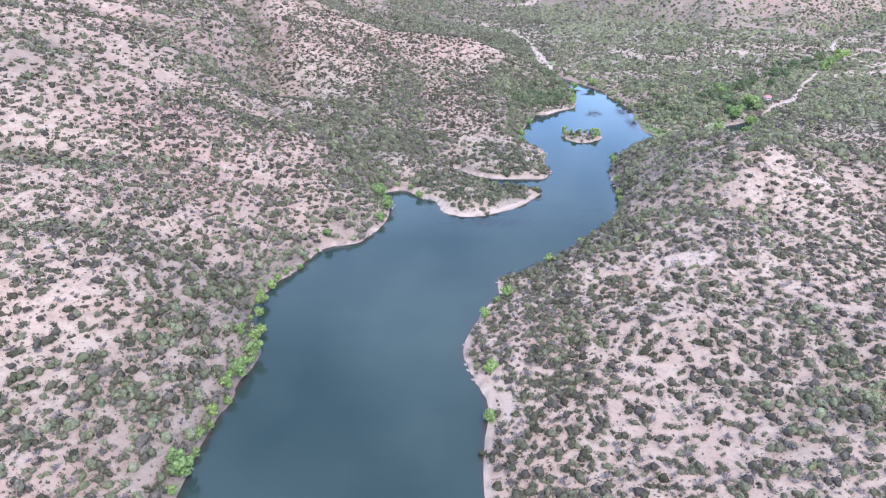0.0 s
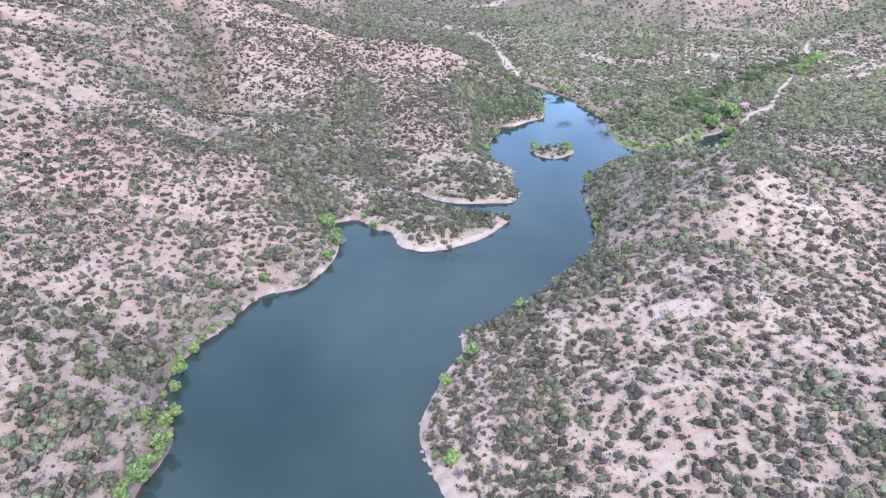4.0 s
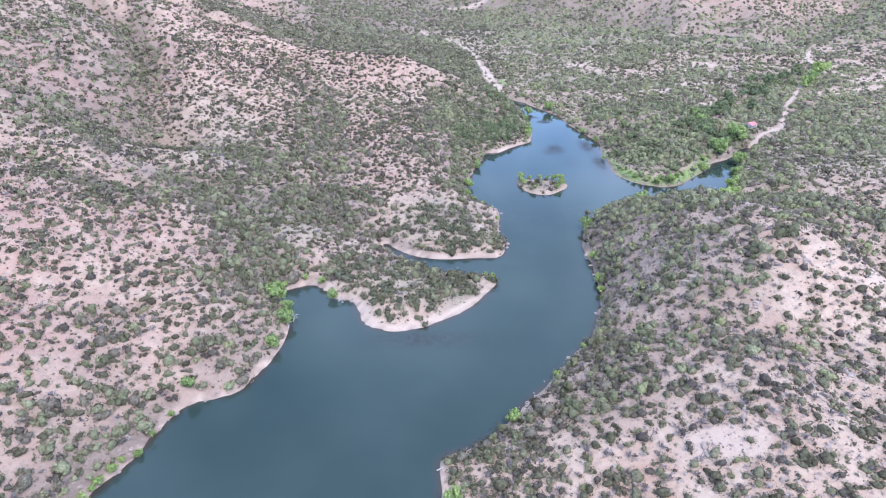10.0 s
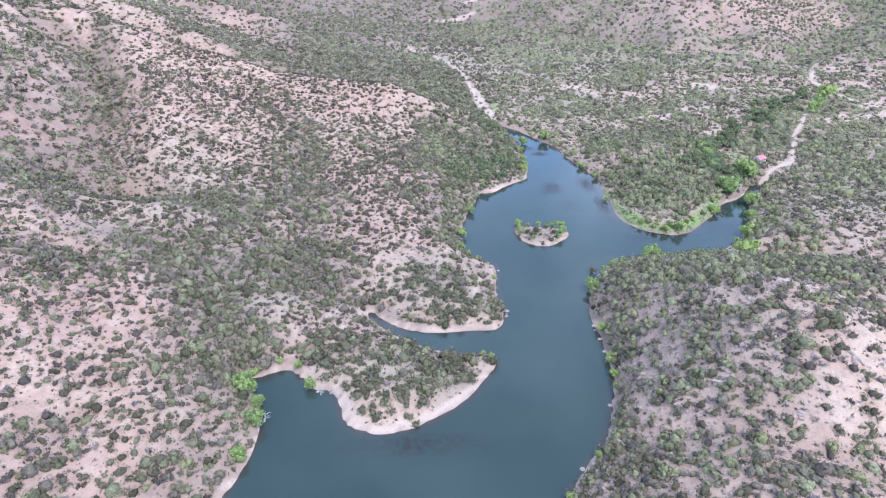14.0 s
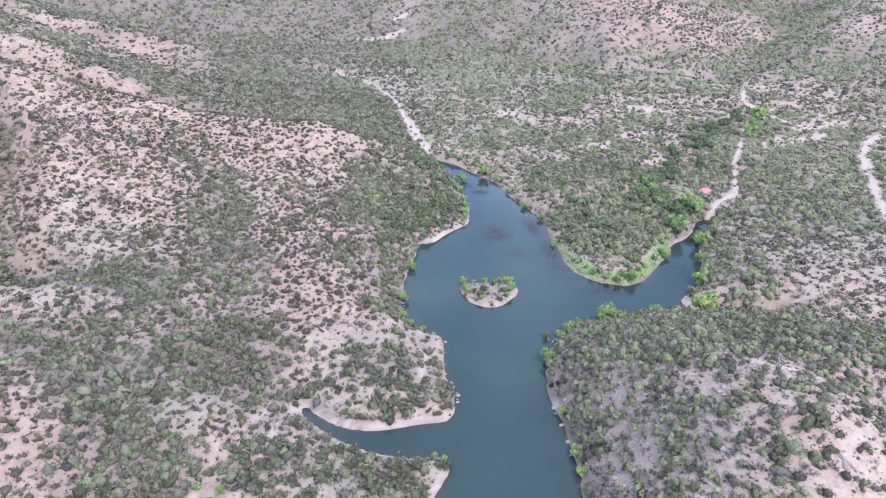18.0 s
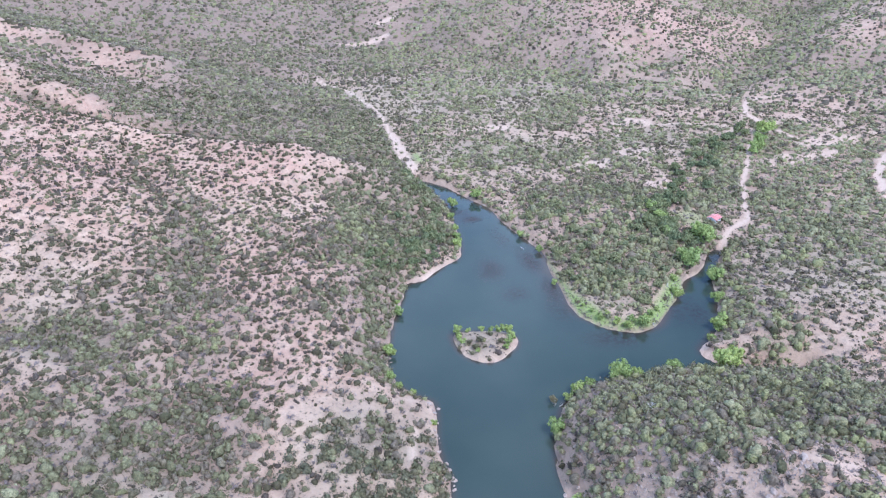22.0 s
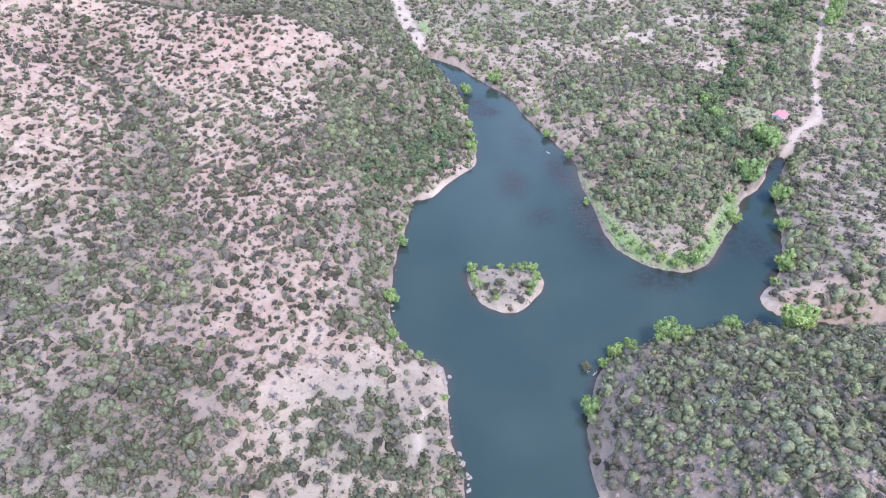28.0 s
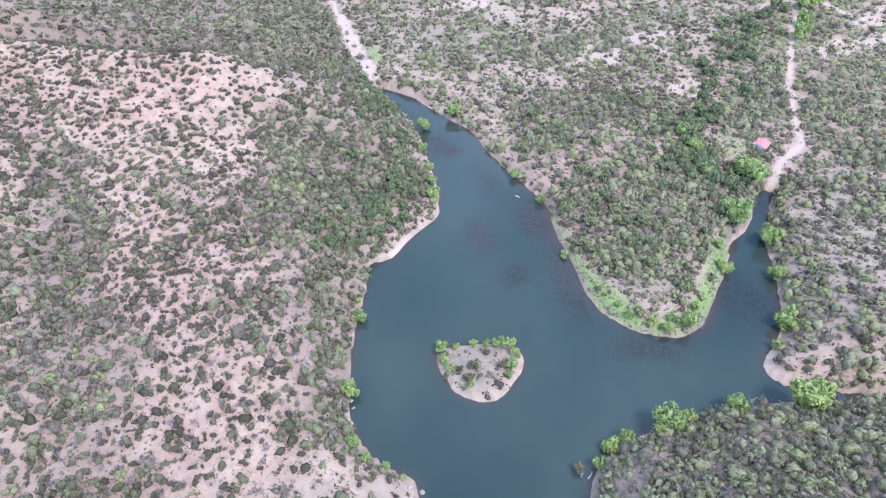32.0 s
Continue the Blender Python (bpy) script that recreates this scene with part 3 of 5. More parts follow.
def bare_at(x, y, grow=0.0):
    b = np.zeros(np.shape(x))
    for (cx, cy), rx, ry in BARE:
        e = np.hypot((x - cx) / rx, (y - cy) / ry) + 0.8 * soft_noise(x, y, 12, 51, 3)
        b = np.maximum(b, np.clip((1.15 - e) / 0.7, 0, 0.6))
    for line, width in [(CREEK_WASH, 1.7), (GRAVEL_BAR, 1.7), (EAST_WASH, 1.6), (UPPER_WASH, 1.8), (DIRT_ROAD, 2.6)] + [(t, 0.5) for t in TRACKS]:
        e = line_distance(x, y, line) + 1.2 * soft_noise(x, y, 8, 53, 2)
        b = np.maximum(b, np.clip((width + grow - e) / 1.2 + 0.5, 0, 0.75 if width < 1 else 1))
    return b


def lush_at(x, y):
    g = np.zeros(np.shape(x))
    for outline in LUSH:
        g = np.maximum(g, soft_inside(x, y, outline, 4) * (0.5 if outline is LUSH[-1] else 1.0))
    return g


BEACHES = [((-60, 275), 26, 2.0), ((-40, 288), 14, 1.8), ((-84, 280), 10, 1.5), ((-12, 480), 14, 2.0), ((-114, 268), 14, -1.6), ((97, 392), 7, 0.8), ((-122, 238), 14, -0.2), ((-52, 327), 26, 1.3), ((-62, 150), 24, 0.8), ((15, 350), 10, -0.5), ((12, 312), 24, -0.7), ((-140, 140), 55, -1.3), ((-138, 216), 20, -0.9), ((34, 545), 40, -1.8), ((2, 413), 15, -1.4), ((-38, 430), 40, -1.4), ((44, 470), 36, -2.0), ((66, 414), 22, -2.2), ((95, 430), 14, -1.5)]


def beach_at(x, y):
    """Width in metres of the bare strip at the waterline."""
    w = 0.9 + 1.3 * soft_noise(x, y, 22, 63, 2)
    for (bx, by), r, extra in BEACHES:
        w += extra * np.exp(-((x - bx) ** 2 + (y - by) ** 2) / (r * r))
    return w


STRAW = [((62, 438), 20, 22), ((60, 640), 130, 60), ((160, 640), 90, 50), ((-60, 300), 34, 16), ((-52, 356), 26, 22), ((-130, 345), 40, 30), ((0, 412), 16, 14), ((180, 440), 70, 50), ((40, 800), 220, 110), ((-180, 420), 50, 40)]


def straw_at(x, y):
    """Bleached grass cover."""
    s = np.zeros(np.shape(x))
    for (cx, cy), rx, ry in STRAW:
        s = np.maximum(s, np.exp(-((x - cx) / rx) ** 2 - ((y - cy) / ry) ** 2))
    return np.clip(s * (1.0 + 0.8 * soft_noise(x, y, 18, 67, 3)), 0, 1)


# the ground, one sheet to the horizon
def steps(lo, hi, fine, reach, even=0.0):
    inner = list(np.arange(lo, hi + fine, fine))
    out, s = [], fine
    p = inner[-1]
    while p < hi + reach:
        s = min(s * 1.09, 9.0) if p < hi + even else s * 1.12
        p += s
        out.append(p)
    low, s, p = [], fine, lo
    while p > lo - reach:
        s *= 1.12
        p -= s
        low.append(p)
    return np.array(low[::-1] + inner + out)


def sheet(name, xs, ys, z, material, attributes):
    """A mesh over the grid xs by ys with heights z and named values at its points."""
    nx, ny = len(xs), len(ys)
    co = np.stack([np.broadcast_to(xs[None, :], (ny, nx)), np.broadcast_to(ys[:, None], (ny, nx)), z], -1).reshape(-1, 3)
    k = (np.arange(ny - 1)[:, None] * nx + np.arange(nx - 1)[None, :]).reshape(-1)
    quads = np.stack([k, k + 1, k + nx + 1, k + nx], 1)
    return lay(name, co, quads, material, attributes)


def lay(name, co, faces, material, attributes=None, smooth=True):
    """A mesh from arrays of points and of faces that all have the same number of corners."""
    me = bpy.data.meshes.new(name)
    n, c = faces.shape
    me.vertices.add(len(co))
    me.vertices.foreach_set("co", np.ascontiguousarray(co, np.float32).ravel())
    me.loops.add(n * c)
    me.loops.foreach_set("vertex_index", np.ascontiguousarray(faces, np.int32).ravel())
    me.polygons.add(n)
    me.polygons.foreach_set("loop_start", np.arange(0, n * c, c, dtype=np.int32))
    me.polygons.foreach_set("use_smooth", np.full(n, smooth))
    for key, values in (attributes or {}).items():
        at = me.attributes.new(key, "FLOAT", "POINT")
        at.data.foreach_set("value", np.ascontiguousarray(values, np.float32).ravel())
    me.materials.append(material)
    me.update(calc_edges=True)
    me.validate()
    return me


GX, GY = steps(-340, 296, 2.2, 3600, 300), steps(72, 690, 2.2, 3600, 620)
mx, my = np.meshgrid(GX, GY)
md = shore_distance(mx, my)
mz = height(mx, my, md)
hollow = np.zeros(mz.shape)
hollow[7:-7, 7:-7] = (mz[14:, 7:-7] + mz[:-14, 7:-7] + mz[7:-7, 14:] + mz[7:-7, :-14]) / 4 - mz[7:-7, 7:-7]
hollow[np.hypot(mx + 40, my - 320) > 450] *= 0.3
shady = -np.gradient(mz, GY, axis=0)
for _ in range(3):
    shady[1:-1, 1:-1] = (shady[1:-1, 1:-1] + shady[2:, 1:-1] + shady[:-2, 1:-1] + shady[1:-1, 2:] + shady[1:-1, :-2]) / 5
red = np.zeros(mx.shape)
for (cx, cy), r in RED_EARTH:
    red = np.maximum(red, np.exp(-((mx - cx) ** 2 + (my - cy) ** 2) / (r * r)))
red = np.clip(0.12 + red * 0.7 + 0.35 * soft_noise(mx, my, 40, 61, 3), 0, 1)
pale = np.maximum(bare_at(mx, my), np.clip((beach_at(mx, my) - md) / 1.2, 0, 1) * (md > -1))
ground = tagged(new("ground", sheet("ground", GX, GY, mz, SOIL, {
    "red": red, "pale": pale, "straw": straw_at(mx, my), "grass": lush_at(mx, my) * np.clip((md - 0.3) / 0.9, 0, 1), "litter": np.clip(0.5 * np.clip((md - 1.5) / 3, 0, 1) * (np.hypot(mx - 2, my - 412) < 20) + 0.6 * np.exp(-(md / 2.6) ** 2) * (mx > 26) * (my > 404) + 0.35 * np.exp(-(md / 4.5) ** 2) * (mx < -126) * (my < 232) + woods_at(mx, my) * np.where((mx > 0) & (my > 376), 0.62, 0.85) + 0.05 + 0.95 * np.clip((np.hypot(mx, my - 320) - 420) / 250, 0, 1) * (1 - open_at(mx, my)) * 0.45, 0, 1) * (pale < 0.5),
    "wet": np.clip(1 - np.abs(md + 0.2) / 0.8, 0, 1)})),
    "pinkish stony desert hillsides sloping down to a lake", "ground", kind="structure")

# the lake
WX, WY = np.arange(-170, 174, 2.6), np.concatenate([np.arange(-270, 60, 12.0), np.arange(60, 380, 4.0), np.arange(380, 640, 2.8)])
wx, wy = np.meshgrid(WX, WY)
wd = shore_distance(wx, wy)
shoal = np.clip(-wd / 7.5, 0, 1)
shoal *= 1 - 0.72 * np.exp(-(((wx - 42) / 9) ** 2 + ((wy - 470) / 42) ** 2))
shoal *= 1 - 0.5 * np.exp(-(((wx - 20) / 16) ** 2 + ((wy - 545) / 40) ** 2))
shoal *= 1 - 0.4 * np.exp(-(((wx - 95) / 22) ** 2 + ((wy - 415) / 20) ** 2))
weed = np.zeros(wx.shape)
for cx, cy, rx, ry in [(18, 477, 6, 10), (41, 484, 6, 15), (15, 545, 9, 9), (30, 512, 5, 14), (43, 446, 7, 20), (58, 410, 12, 6), (24, 452, 7, 6), (3, 575, 8, 14), (100, 425, 10, 12), (140, 474, 8, 8), (-60, 266, 18, 4)]:
    weed = np.maximum(weed, np.exp(-((wx - cx) / rx) ** 2 - ((wy - cy) / ry) ** 2))
weed *= 1.05 + 0.9 * soft_noise(wx, wy, 9, 73, 3)
water = tagged(new("water", sheet("water", WX, WY, np.zeros(wx.shape), WATER, {"weed": np.clip(weed, 0, 1), "depth": np.clip(shoal + 0.10 * soft_noise(wx, wy, 14, 71, 3) * (shoal < 0.9), 0, 1)})),
               "calm dark blue green lake water with faint ripples", "lake", kind="structure")


# plants
def leaf_cloud(rng, blobs, leaves, size, flat=0.8, reach=(0.8, 1.08)):
    """Points and quads of a crown: blobs are (x, y, z, radius) clumps, each covered in small leaf sprays."""
    blobs = np.array(blobs, float)
    pick = rng.choice(len(blobs), leaves, p=blobs[:, 3] ** 2 / (blobs[:, 3] ** 2).sum())
    n = rng.normal(size=(leaves, 3))
    n[:, 2] = np.abs(n[:, 2]) * 0.9 - 0.25
    n /= np.linalg.norm(n, axis=1)[:, None]
    at = blobs[pick, :3] + n * (blobs[pick, 3] * rng.uniform(reach[0], reach[1], leaves))[:, None] * [1, 1, flat]
    n = n + rng.normal(size=n.shape) * 0.55
    n /= np.linalg.norm(n, axis=1)[:, None]
    u = np.cross(n, rng.normal(size=n.shape))
    u /= np.linalg.norm(u, axis=1)[:, None]
    v = np.cross(n, u)
    s = (size * rng.uniform(0.6, 1.35, leaves))[:, None]
    co = np.stack([at - u * s * 0.6, at + v * s * 0.45 - u * s * 0.1 + n * s * 0.12, at + u * s * 0.6, at - v * s * 0.45 + u * s * 0.1 + n * s * 0.12], 1).reshape(-1, 3)
    return co, np.arange(leaves * 4).reshape(-1, 4)


def puffs(rng, blobs, sides=4):
    """Small rounded leaf clumps, one for each blob, as quads."""
    co, faces = [], []
    for x, y, z, r in blobs:
        base, turn = len(co), rng.uniform(0, 6.28)
        for up, wide in ((-0.45, 0.95), (0.62, 0.72)):
            for k in range(sides):
                a = turn + 2 * math.pi * (k + (0.5 if up > 0 else 0)) / sides
                q = r * wide * rng.uniform(0.65, 1.3)
                co.append((x + q * math.cos(a), y + q * math.sin(a), z + r * (up + rng.uniform(-0.28, 0.28))))
        for k in range(sides):
            a, b = base + k, base + (k + 1) % sides
            faces.append((a, b, b + sides, a + sides))
        faces.append(tuple(base + sides + k for k in range(4)))
    return np.array(co), np.array(faces)


def dome(rng, x, y, r, tall, sides=6):
    """An uneven leafy mound on the ground, as quads: two bands and a cap."""
    co, faces, turn = [], [], rng.uniform(0, 6.28)
    bands = ((0.0, 0.86), (0.48, 0.92), (0.88, 0.5)) if sides > 4 else ((0.0, 0.9), (0.7, 0.72))
    for up, wide in bands:
        for k in range(sides):
            a = turn + 2 * math.pi * (k + 1.5 * up) / sides
            q = r * wide * rng.uniform(0.6, 1.22)
            co.append((x + q * math.cos(a), y + q * math.sin(a), tall * max(up + rng.uniform(-0.12, 0.14), 0) - 0.04))
    for n in range(len(bands) - 1):
        for k in range(sides):
            a, c = n * sides + k, n * sides + (k + 1) % sides
            faces.append((a, c, c + sides, a + sides))
    top = (len(bands) - 1) * sides
    faces += [(top, top + 1, top + 2, top + 3)] if sides == 4 else [(top, top + 1, top + 2, top + 3), (top, top + 3, top + 4, top + 5)]
    return np.array(co), np.array(faces)


def shrub_shape(rng, mounds, leaves, size, sides=6):
    """One unit-sized shrub (about 2 m across) at z = 0: one to three mounds covered in leaf sprays."""
    co, fa, blobs, base = [], [], [], 0
    for k in range(mounds):
        a = 2.1 * k + rng.uniform(-0.4, 0.4)
        q, r = (0.0, 0.84) if mounds == 1 else (0.42, rng.uniform(0.46, 0.6))
        tall = rng.uniform(0.85, 1.15) * (r + 0.1)
        c, f = dome(rng, q * math.cos(a), q * math.sin(a), r * 0.93, tall, sides)
        co.append(c)
        fa.append(f + base)
        base += len(c)
        blobs.append((q * math.cos(a), q * math.sin(a), 0.1 + 0.1 * r, r * 1.16))
    if leaves:
        c, f = leaf_cloud(rng, blobs, leaves, size, 0.95, (0.82, 1.22))
        c[:, 2] = np.abs(c[:, 2])
        co.append(c)
        fa.append(f + base)
    return np.vstack(co), np.vstack(fa)


def strew(name, label, category, material, shapes, x, y, z, r, tone, rng, squash=(0.75, 1.05)):
    """Many copies of a few plant shapes as one object of stuff."""
    co_all, fa_all, tone_all, base = [], [], [], 0
    kind = rng.integers(0, len(shapes), len(x))
    if shapes is NEAR:
        shapes = NEAR + SMALL
        kind = np.where(r < 1.2, len(NEAR) + rng.integers(0, len(SMALL), len(x)), kind)
    for k, (co, fa) in enumerate(shapes):
        i = np.nonzero(kind == k)[0]
        if not len(i):
            continue
        a = rng.uniform(0, 2 * math.pi, len(i))
        c, s = np.cos(a) * r[i], np.sin(a) * r[i]
        h = r[i] * rng.uniform(squash[0], squash[1], len(i))
        long = rng.uniform(0.8, 1.35, len(i))[:, None]
        px = co[None, :, 0] * long * c[:, None] - co[None, :, 1] / long * s[:, None] + x[i][:, None]
        py = co[None, :, 0] * long * s[:, None] + co[None, :, 1] / long * c[:, None] + y[i][:, None]
        pz = co[None, :, 2] * h[:, None] + z[i][:, None]
        co_all.append(np.stack([px, py, pz], -1).reshape(-1, 3))
        fa_all.append((fa[None] + (np.arange(len(i)) * len(co))[:, None, None] + base).reshape(-1, 4))
        tone_all.append(np.repeat(tone[i], len(co)))
        base += len(i) * len(co)
    me = lay(name, np.vstack(co_all), np.vstack(fa_all), material, {"tone": np.concatenate(tone_all)})
    return tagged(new(name, me), label, category, kind="stuff")


def scatter(rng, x0, x1, y0, y1, spacing):
    nx, ny = int((x1 - x0) / spacing), int((y1 - y0) / spacing)
    gx, gy = np.meshgrid(np.arange(nx), np.arange(ny))
    x = x0 + (gx + 0.5 * (gy % 2) + rng.uniform(0.05, 0.9, gx.shape)) * spacing
    y = y0 + (gy + rng.uniform(0.05, 0.9, gx.shape)) * spacing
    return x.ravel(), y.ravel()


rng = np.random.default_rng(11)
NEAR = [shrub_shape(rng, 1 + k % 2, 36, 0.212) for k in range(18)]
THICK = [shrub_shape(rng, (1, 2, 1, 3)[k % 4], 28, 0.25) for k in range(16)]
SMALL = [shrub_shape(rng, 1, 14, 0.36, 4) for _ in range(10)]
MIDDLE = [shrub_shape(rng, 1, 9, 0.5, 4) for _ in range(9)]
FARAWAY = [shrub_shape(rng, 1, 1, 0.7, 4) for _ in range(6)]
SINGLES = []
SINGLE_PLACES = [[(-100, 318), (-60, 316), (-30, 306), (-60, 268), (-90, 284)], [(-82, 372), (-60, 384), (-24, 376), (-24, 326), (-78, 330)],
                 [(-14, 398), (16, 398), (16, 426), (-14, 426)], [(-68, 120), (-40, 120), (-40, 210), (-68, 200)]]


def plant(x0, x1, y0, y1, spacing, keep, shapes, name, label, wooded, big=1.0):
    """Plants of one region: scrub on the open slopes or the closed woods, thinned by the plan."""
    x, y = scatter(rng, x0, x1, y0, y1, spacing)
    ok = keep(x, y)
    x, y = x[ok], y[ok]
    d = shore_distance(x, y)
    w, b = woods_at(x, y), bare_at(x, y, 0.7)
    g = lush_at(x, y)
    chance = rng.uniform(0, 1, len(x))
    if wooded:
        want = np.where(w > 0.78, 0.98, np.clip(w * 1.1 - 0.1, 0, 0.93)) * np.clip(0.86 + 0.75 * soft_noise(x, y, 11, 87, 2), np.where(w > 0.78, 0.75, 0.15), 1)
        want = want * np.where((x < -62) & (y > 330), 0.8, 1.0)
        want = np.where(d < beach_at(x, y) + 0.4, want * 0.1, want)
    else:
        clump = np.clip(0.68 + 0.27 * np.exp(-((x + 120) / 95) ** 2 - ((y - 480) / 120) ** 2) + 0.3 * soft_noise(x, y, 9, 81, 2) + 0.16 * soft_noise(x, y, 60, 83, 2), 0.2, 0.95)
        want = clump * np.where(w > 0.55, 0.6, 1.0) * np.where(d < beach_at(x, y) + 0.4, 0.12, 1.0)
    want = want * np.where(inside(x, y, ISLE), 0.55, 1.0)
    ok = (chance < want * (1 - 0.93 * b) * (1 - np.minimum(1.7 * g, 0.92))) & (d > 0.5)
    x, y = x[ok], y[ok]
    if wooded:
        r = (1.05 + 2.1 * rng.beta(1.5, 1.7, len(x))) * big
    else:
        r = np.where(rng.uniform(0, 1, len(x)) < 0.3, rng.uniform(0.5, 1.0, len(x)), 1.2 + 1.6 * rng.beta(1.3, 2.5, len(x))) * big
    if shapes is NEAR:
        single = np.zeros(len(x), bool)
        for outline in SINGLE_PLACES:
            single |= inside(x, y, outline)
        single &= (r > 1.05) & (rng.uniform(0, 1, len(x)) < 0.8)
        by_path = single & (x > -70) & (y < 212)
        r = np.where(by_path, 0.72 * r, r)
        SINGLES.extend(zip(x[single], y[single], r[single]))
        x, y, r = x[~single], y[~single], r[~single]
    z = height(x, y) - 0.06 * r
    tone = np.clip(rng.normal(0.48, 0.26, len(x)) + 0.25 * soft_noise(x, y, 30, 85, 2) + (0.30 if wooded else 0.10) * (x > 0) * np.where(y < 376, 0.55, 1.0), 0.14, 1)
    tone = np.where(rng.uniform(0, 1, len(x)) < (np.where((x < -62) | (y < 372), 0.3, 0.12) if wooded else 0.24), 0.0, tone)
    if not wooded:
        tone = np.where((r < 0.85 * big) & (rng.uniform(0, 1, len(x)) < 0.6), 0.0, np.where(r < 0.7 * big, tone * 0.6, tone))
    return strew(name, label, "shrubs" if not wooded else "trees", WOODS if wooded else SCRUB, shapes, x, y, z, r, tone, rng, ((0.7, 1.0) if not wooded else (0.72, 1.12)) if shapes is NEAR else (0.85, 1.4) if shapes is THICK else (0.74, 1.14))


def west(x, y):
    return (x < -24) & (y < 640)


def east(x, y):
    return (x > -70) & (y < 378) & (shore_distance(x, y) > 0) & (x > -60) & ~((x < -20) & (y > 262))


def north(x, y):
    return ~west(x, y) & ~east(x, y)


def seen_far(x, y):
    """The fan of land that the valley opens to, beyond the near slopes."""
    a = np.hypot(x + 50, y - 60)
    return (np.abs(x + 50) < 1.05 * (y + 40)) & (a < 1700)


def ring(x, y):
    return ((x < -250) | (x > 215) | (y > 640)) & seen_far(x, y)


plant(-250, -185, 70, 640, 2.55, west, MIDDLE, "scrub", "grey green scrub bushes dotted over the upper western slopes", False)
plant(-185, 0, 70, 640, 2.55, west, NEAR, "scrub", "grey green scrub bushes dotted over the pink western slopes", False)
plant(-250, -185, 70, 640, 2.9, west, MIDDLE, "thicket", "dark green oak thicket in the upper western ravines", True)
plant(-185, 8, 70, 640, 2.7, west, THICK, "thicket", "dark green juniper and oak thicket along the western ravines and banks", True)
plant(-70, 110, 70, 378, 2.55, east, NEAR, "scrub", "grey green scrub bushes over the pale rocky eastern hill", False)
plant(110, 215, 70, 378, 2.55, east, MIDDLE, "scrub", "grey green scrub bushes on the slopes behind the eastern hill", False)
plant(-70, 215, 70, 378, 2.35, east, THICK, "thicket", "olive green oak woods covering the back of the eastern hill", True)
plant(-30, 215, 376, 640, 2.9, north, MIDDLE, "scrub", "scattered scrub bushes on the flats beyond the lake", False)
plant(-30, 215, 376, 640, 3.0, north, THICK, "thicket", "dense mesquite and oak woods on the flats beyond the lake", True, 1.12)
plant(-420, 520, 60, 820, 3.2, lambda x, y: ring(x, y) & (np.hypot(x + 50, y - 160) < 640), MIDDLE, "scrub", "scrub bushes dotted over the farther hillsides", False, 1.05)
plant(-420, 520, 60, 820, 3.4, lambda x, y: ring(x, y) & (np.hypot(x + 50, y - 160) < 640), MIDDLE, "woodland", "dark woods in the valleys of the farther hillsides", True, 1.1)
plant(-900, 1150, 200, 1250, 4.9, lambda x, y: ring(x, y) & (np.hypot(x + 50, y - 160) >= 640) & (y < 1080), FARAWAY, "scrub", "scrub speckling the distant hills", False, 1.75)
plant(-900, 1150, 200, 1250, 4.7, lambda x, y: ring(x, y) & (np.hypot(x + 50, y - 160) >= 640) & (y < 1080), FARAWAY, "woodland", "dark woods on the distant valley floor and hills", True, 1.6)
plant(-1100, 1300, 1080, 1750, 7.6, seen_far, FARAWAY, "scrub", "scrub speckling the far rim of the basin", False, 2.1)
plant(-1100, 1300, 1080, 1750, 8.5, seen_far, FARAWAY, "woodland", "dark woods on the far rim of the basin", True, 2.2)
plant(-340, 300, -40, 70, 2.7, lambda x, y: shore_distance(x, y) > 0, FARAWAY, "scrub", "scrub bushes on the slopes beside the southern shores", False)
plant(-340, 300, -200, -40, 3.4, lambda x, y: shore_distance(x, y) > 0, FARAWAY, "scrub", "scrub bushes on the slopes behind the southern shores", False, 1.2)
plant(-400, -250, 70, 400, 3.0, lambda x, y: ~seen_far(x, y), FARAWAY, "scrub", "scrub bushes on the high slopes west of the lake", False, 1.1)
plant(215, 380, 70, 400, 3.0, lambda x, y: ~seen_far(x, y), FARAWAY, "scrub", "scrub bushes on the slopes east of the hill", False, 1.1)

tr = np.random.default_rng(19)
TUFT = [leaf_cloud(tr, [(0, 0, 0.2, 0.55)], 4, 0.9, 0.5) for _ in range(5)]
for name, label, keep, x0, x1, y0, y1 in [("dry_grass", "dry grass tufts and low brush between the western bushes", west, -250, 0, 70, 520), ("dry_grass", "dry grass tufts and low brush over the eastern hill", east, -70, 150, 70, 378), ("dry_grass", "dry yellowish grass on the island and the northern flats", north, -14, 170, 396, 600)]:
    x, y = scatter(tr, x0, x1, y0, y1, 1.9)
    ok = keep(x, y)
    x, y = x[ok], y[ok]
    ok = (shore_distance(x, y) > 2.5) & (tr.uniform(0, 1, len(x)) < np.clip(0.4 + 0.6 * woods_at(x, y) + 0.9 * soft_noise(x, y, 9, 91, 2), 0.05, 1) * (1 - bare_at(x, y)))
    x, y = x[ok], y[ok]
    strew(name, label, "grass", TUFTS, TUFT, x, y, height(x, y), tr.uniform(0.3, 0.85, len(x)), tr.uniform(0, 1, len(x)), tr)


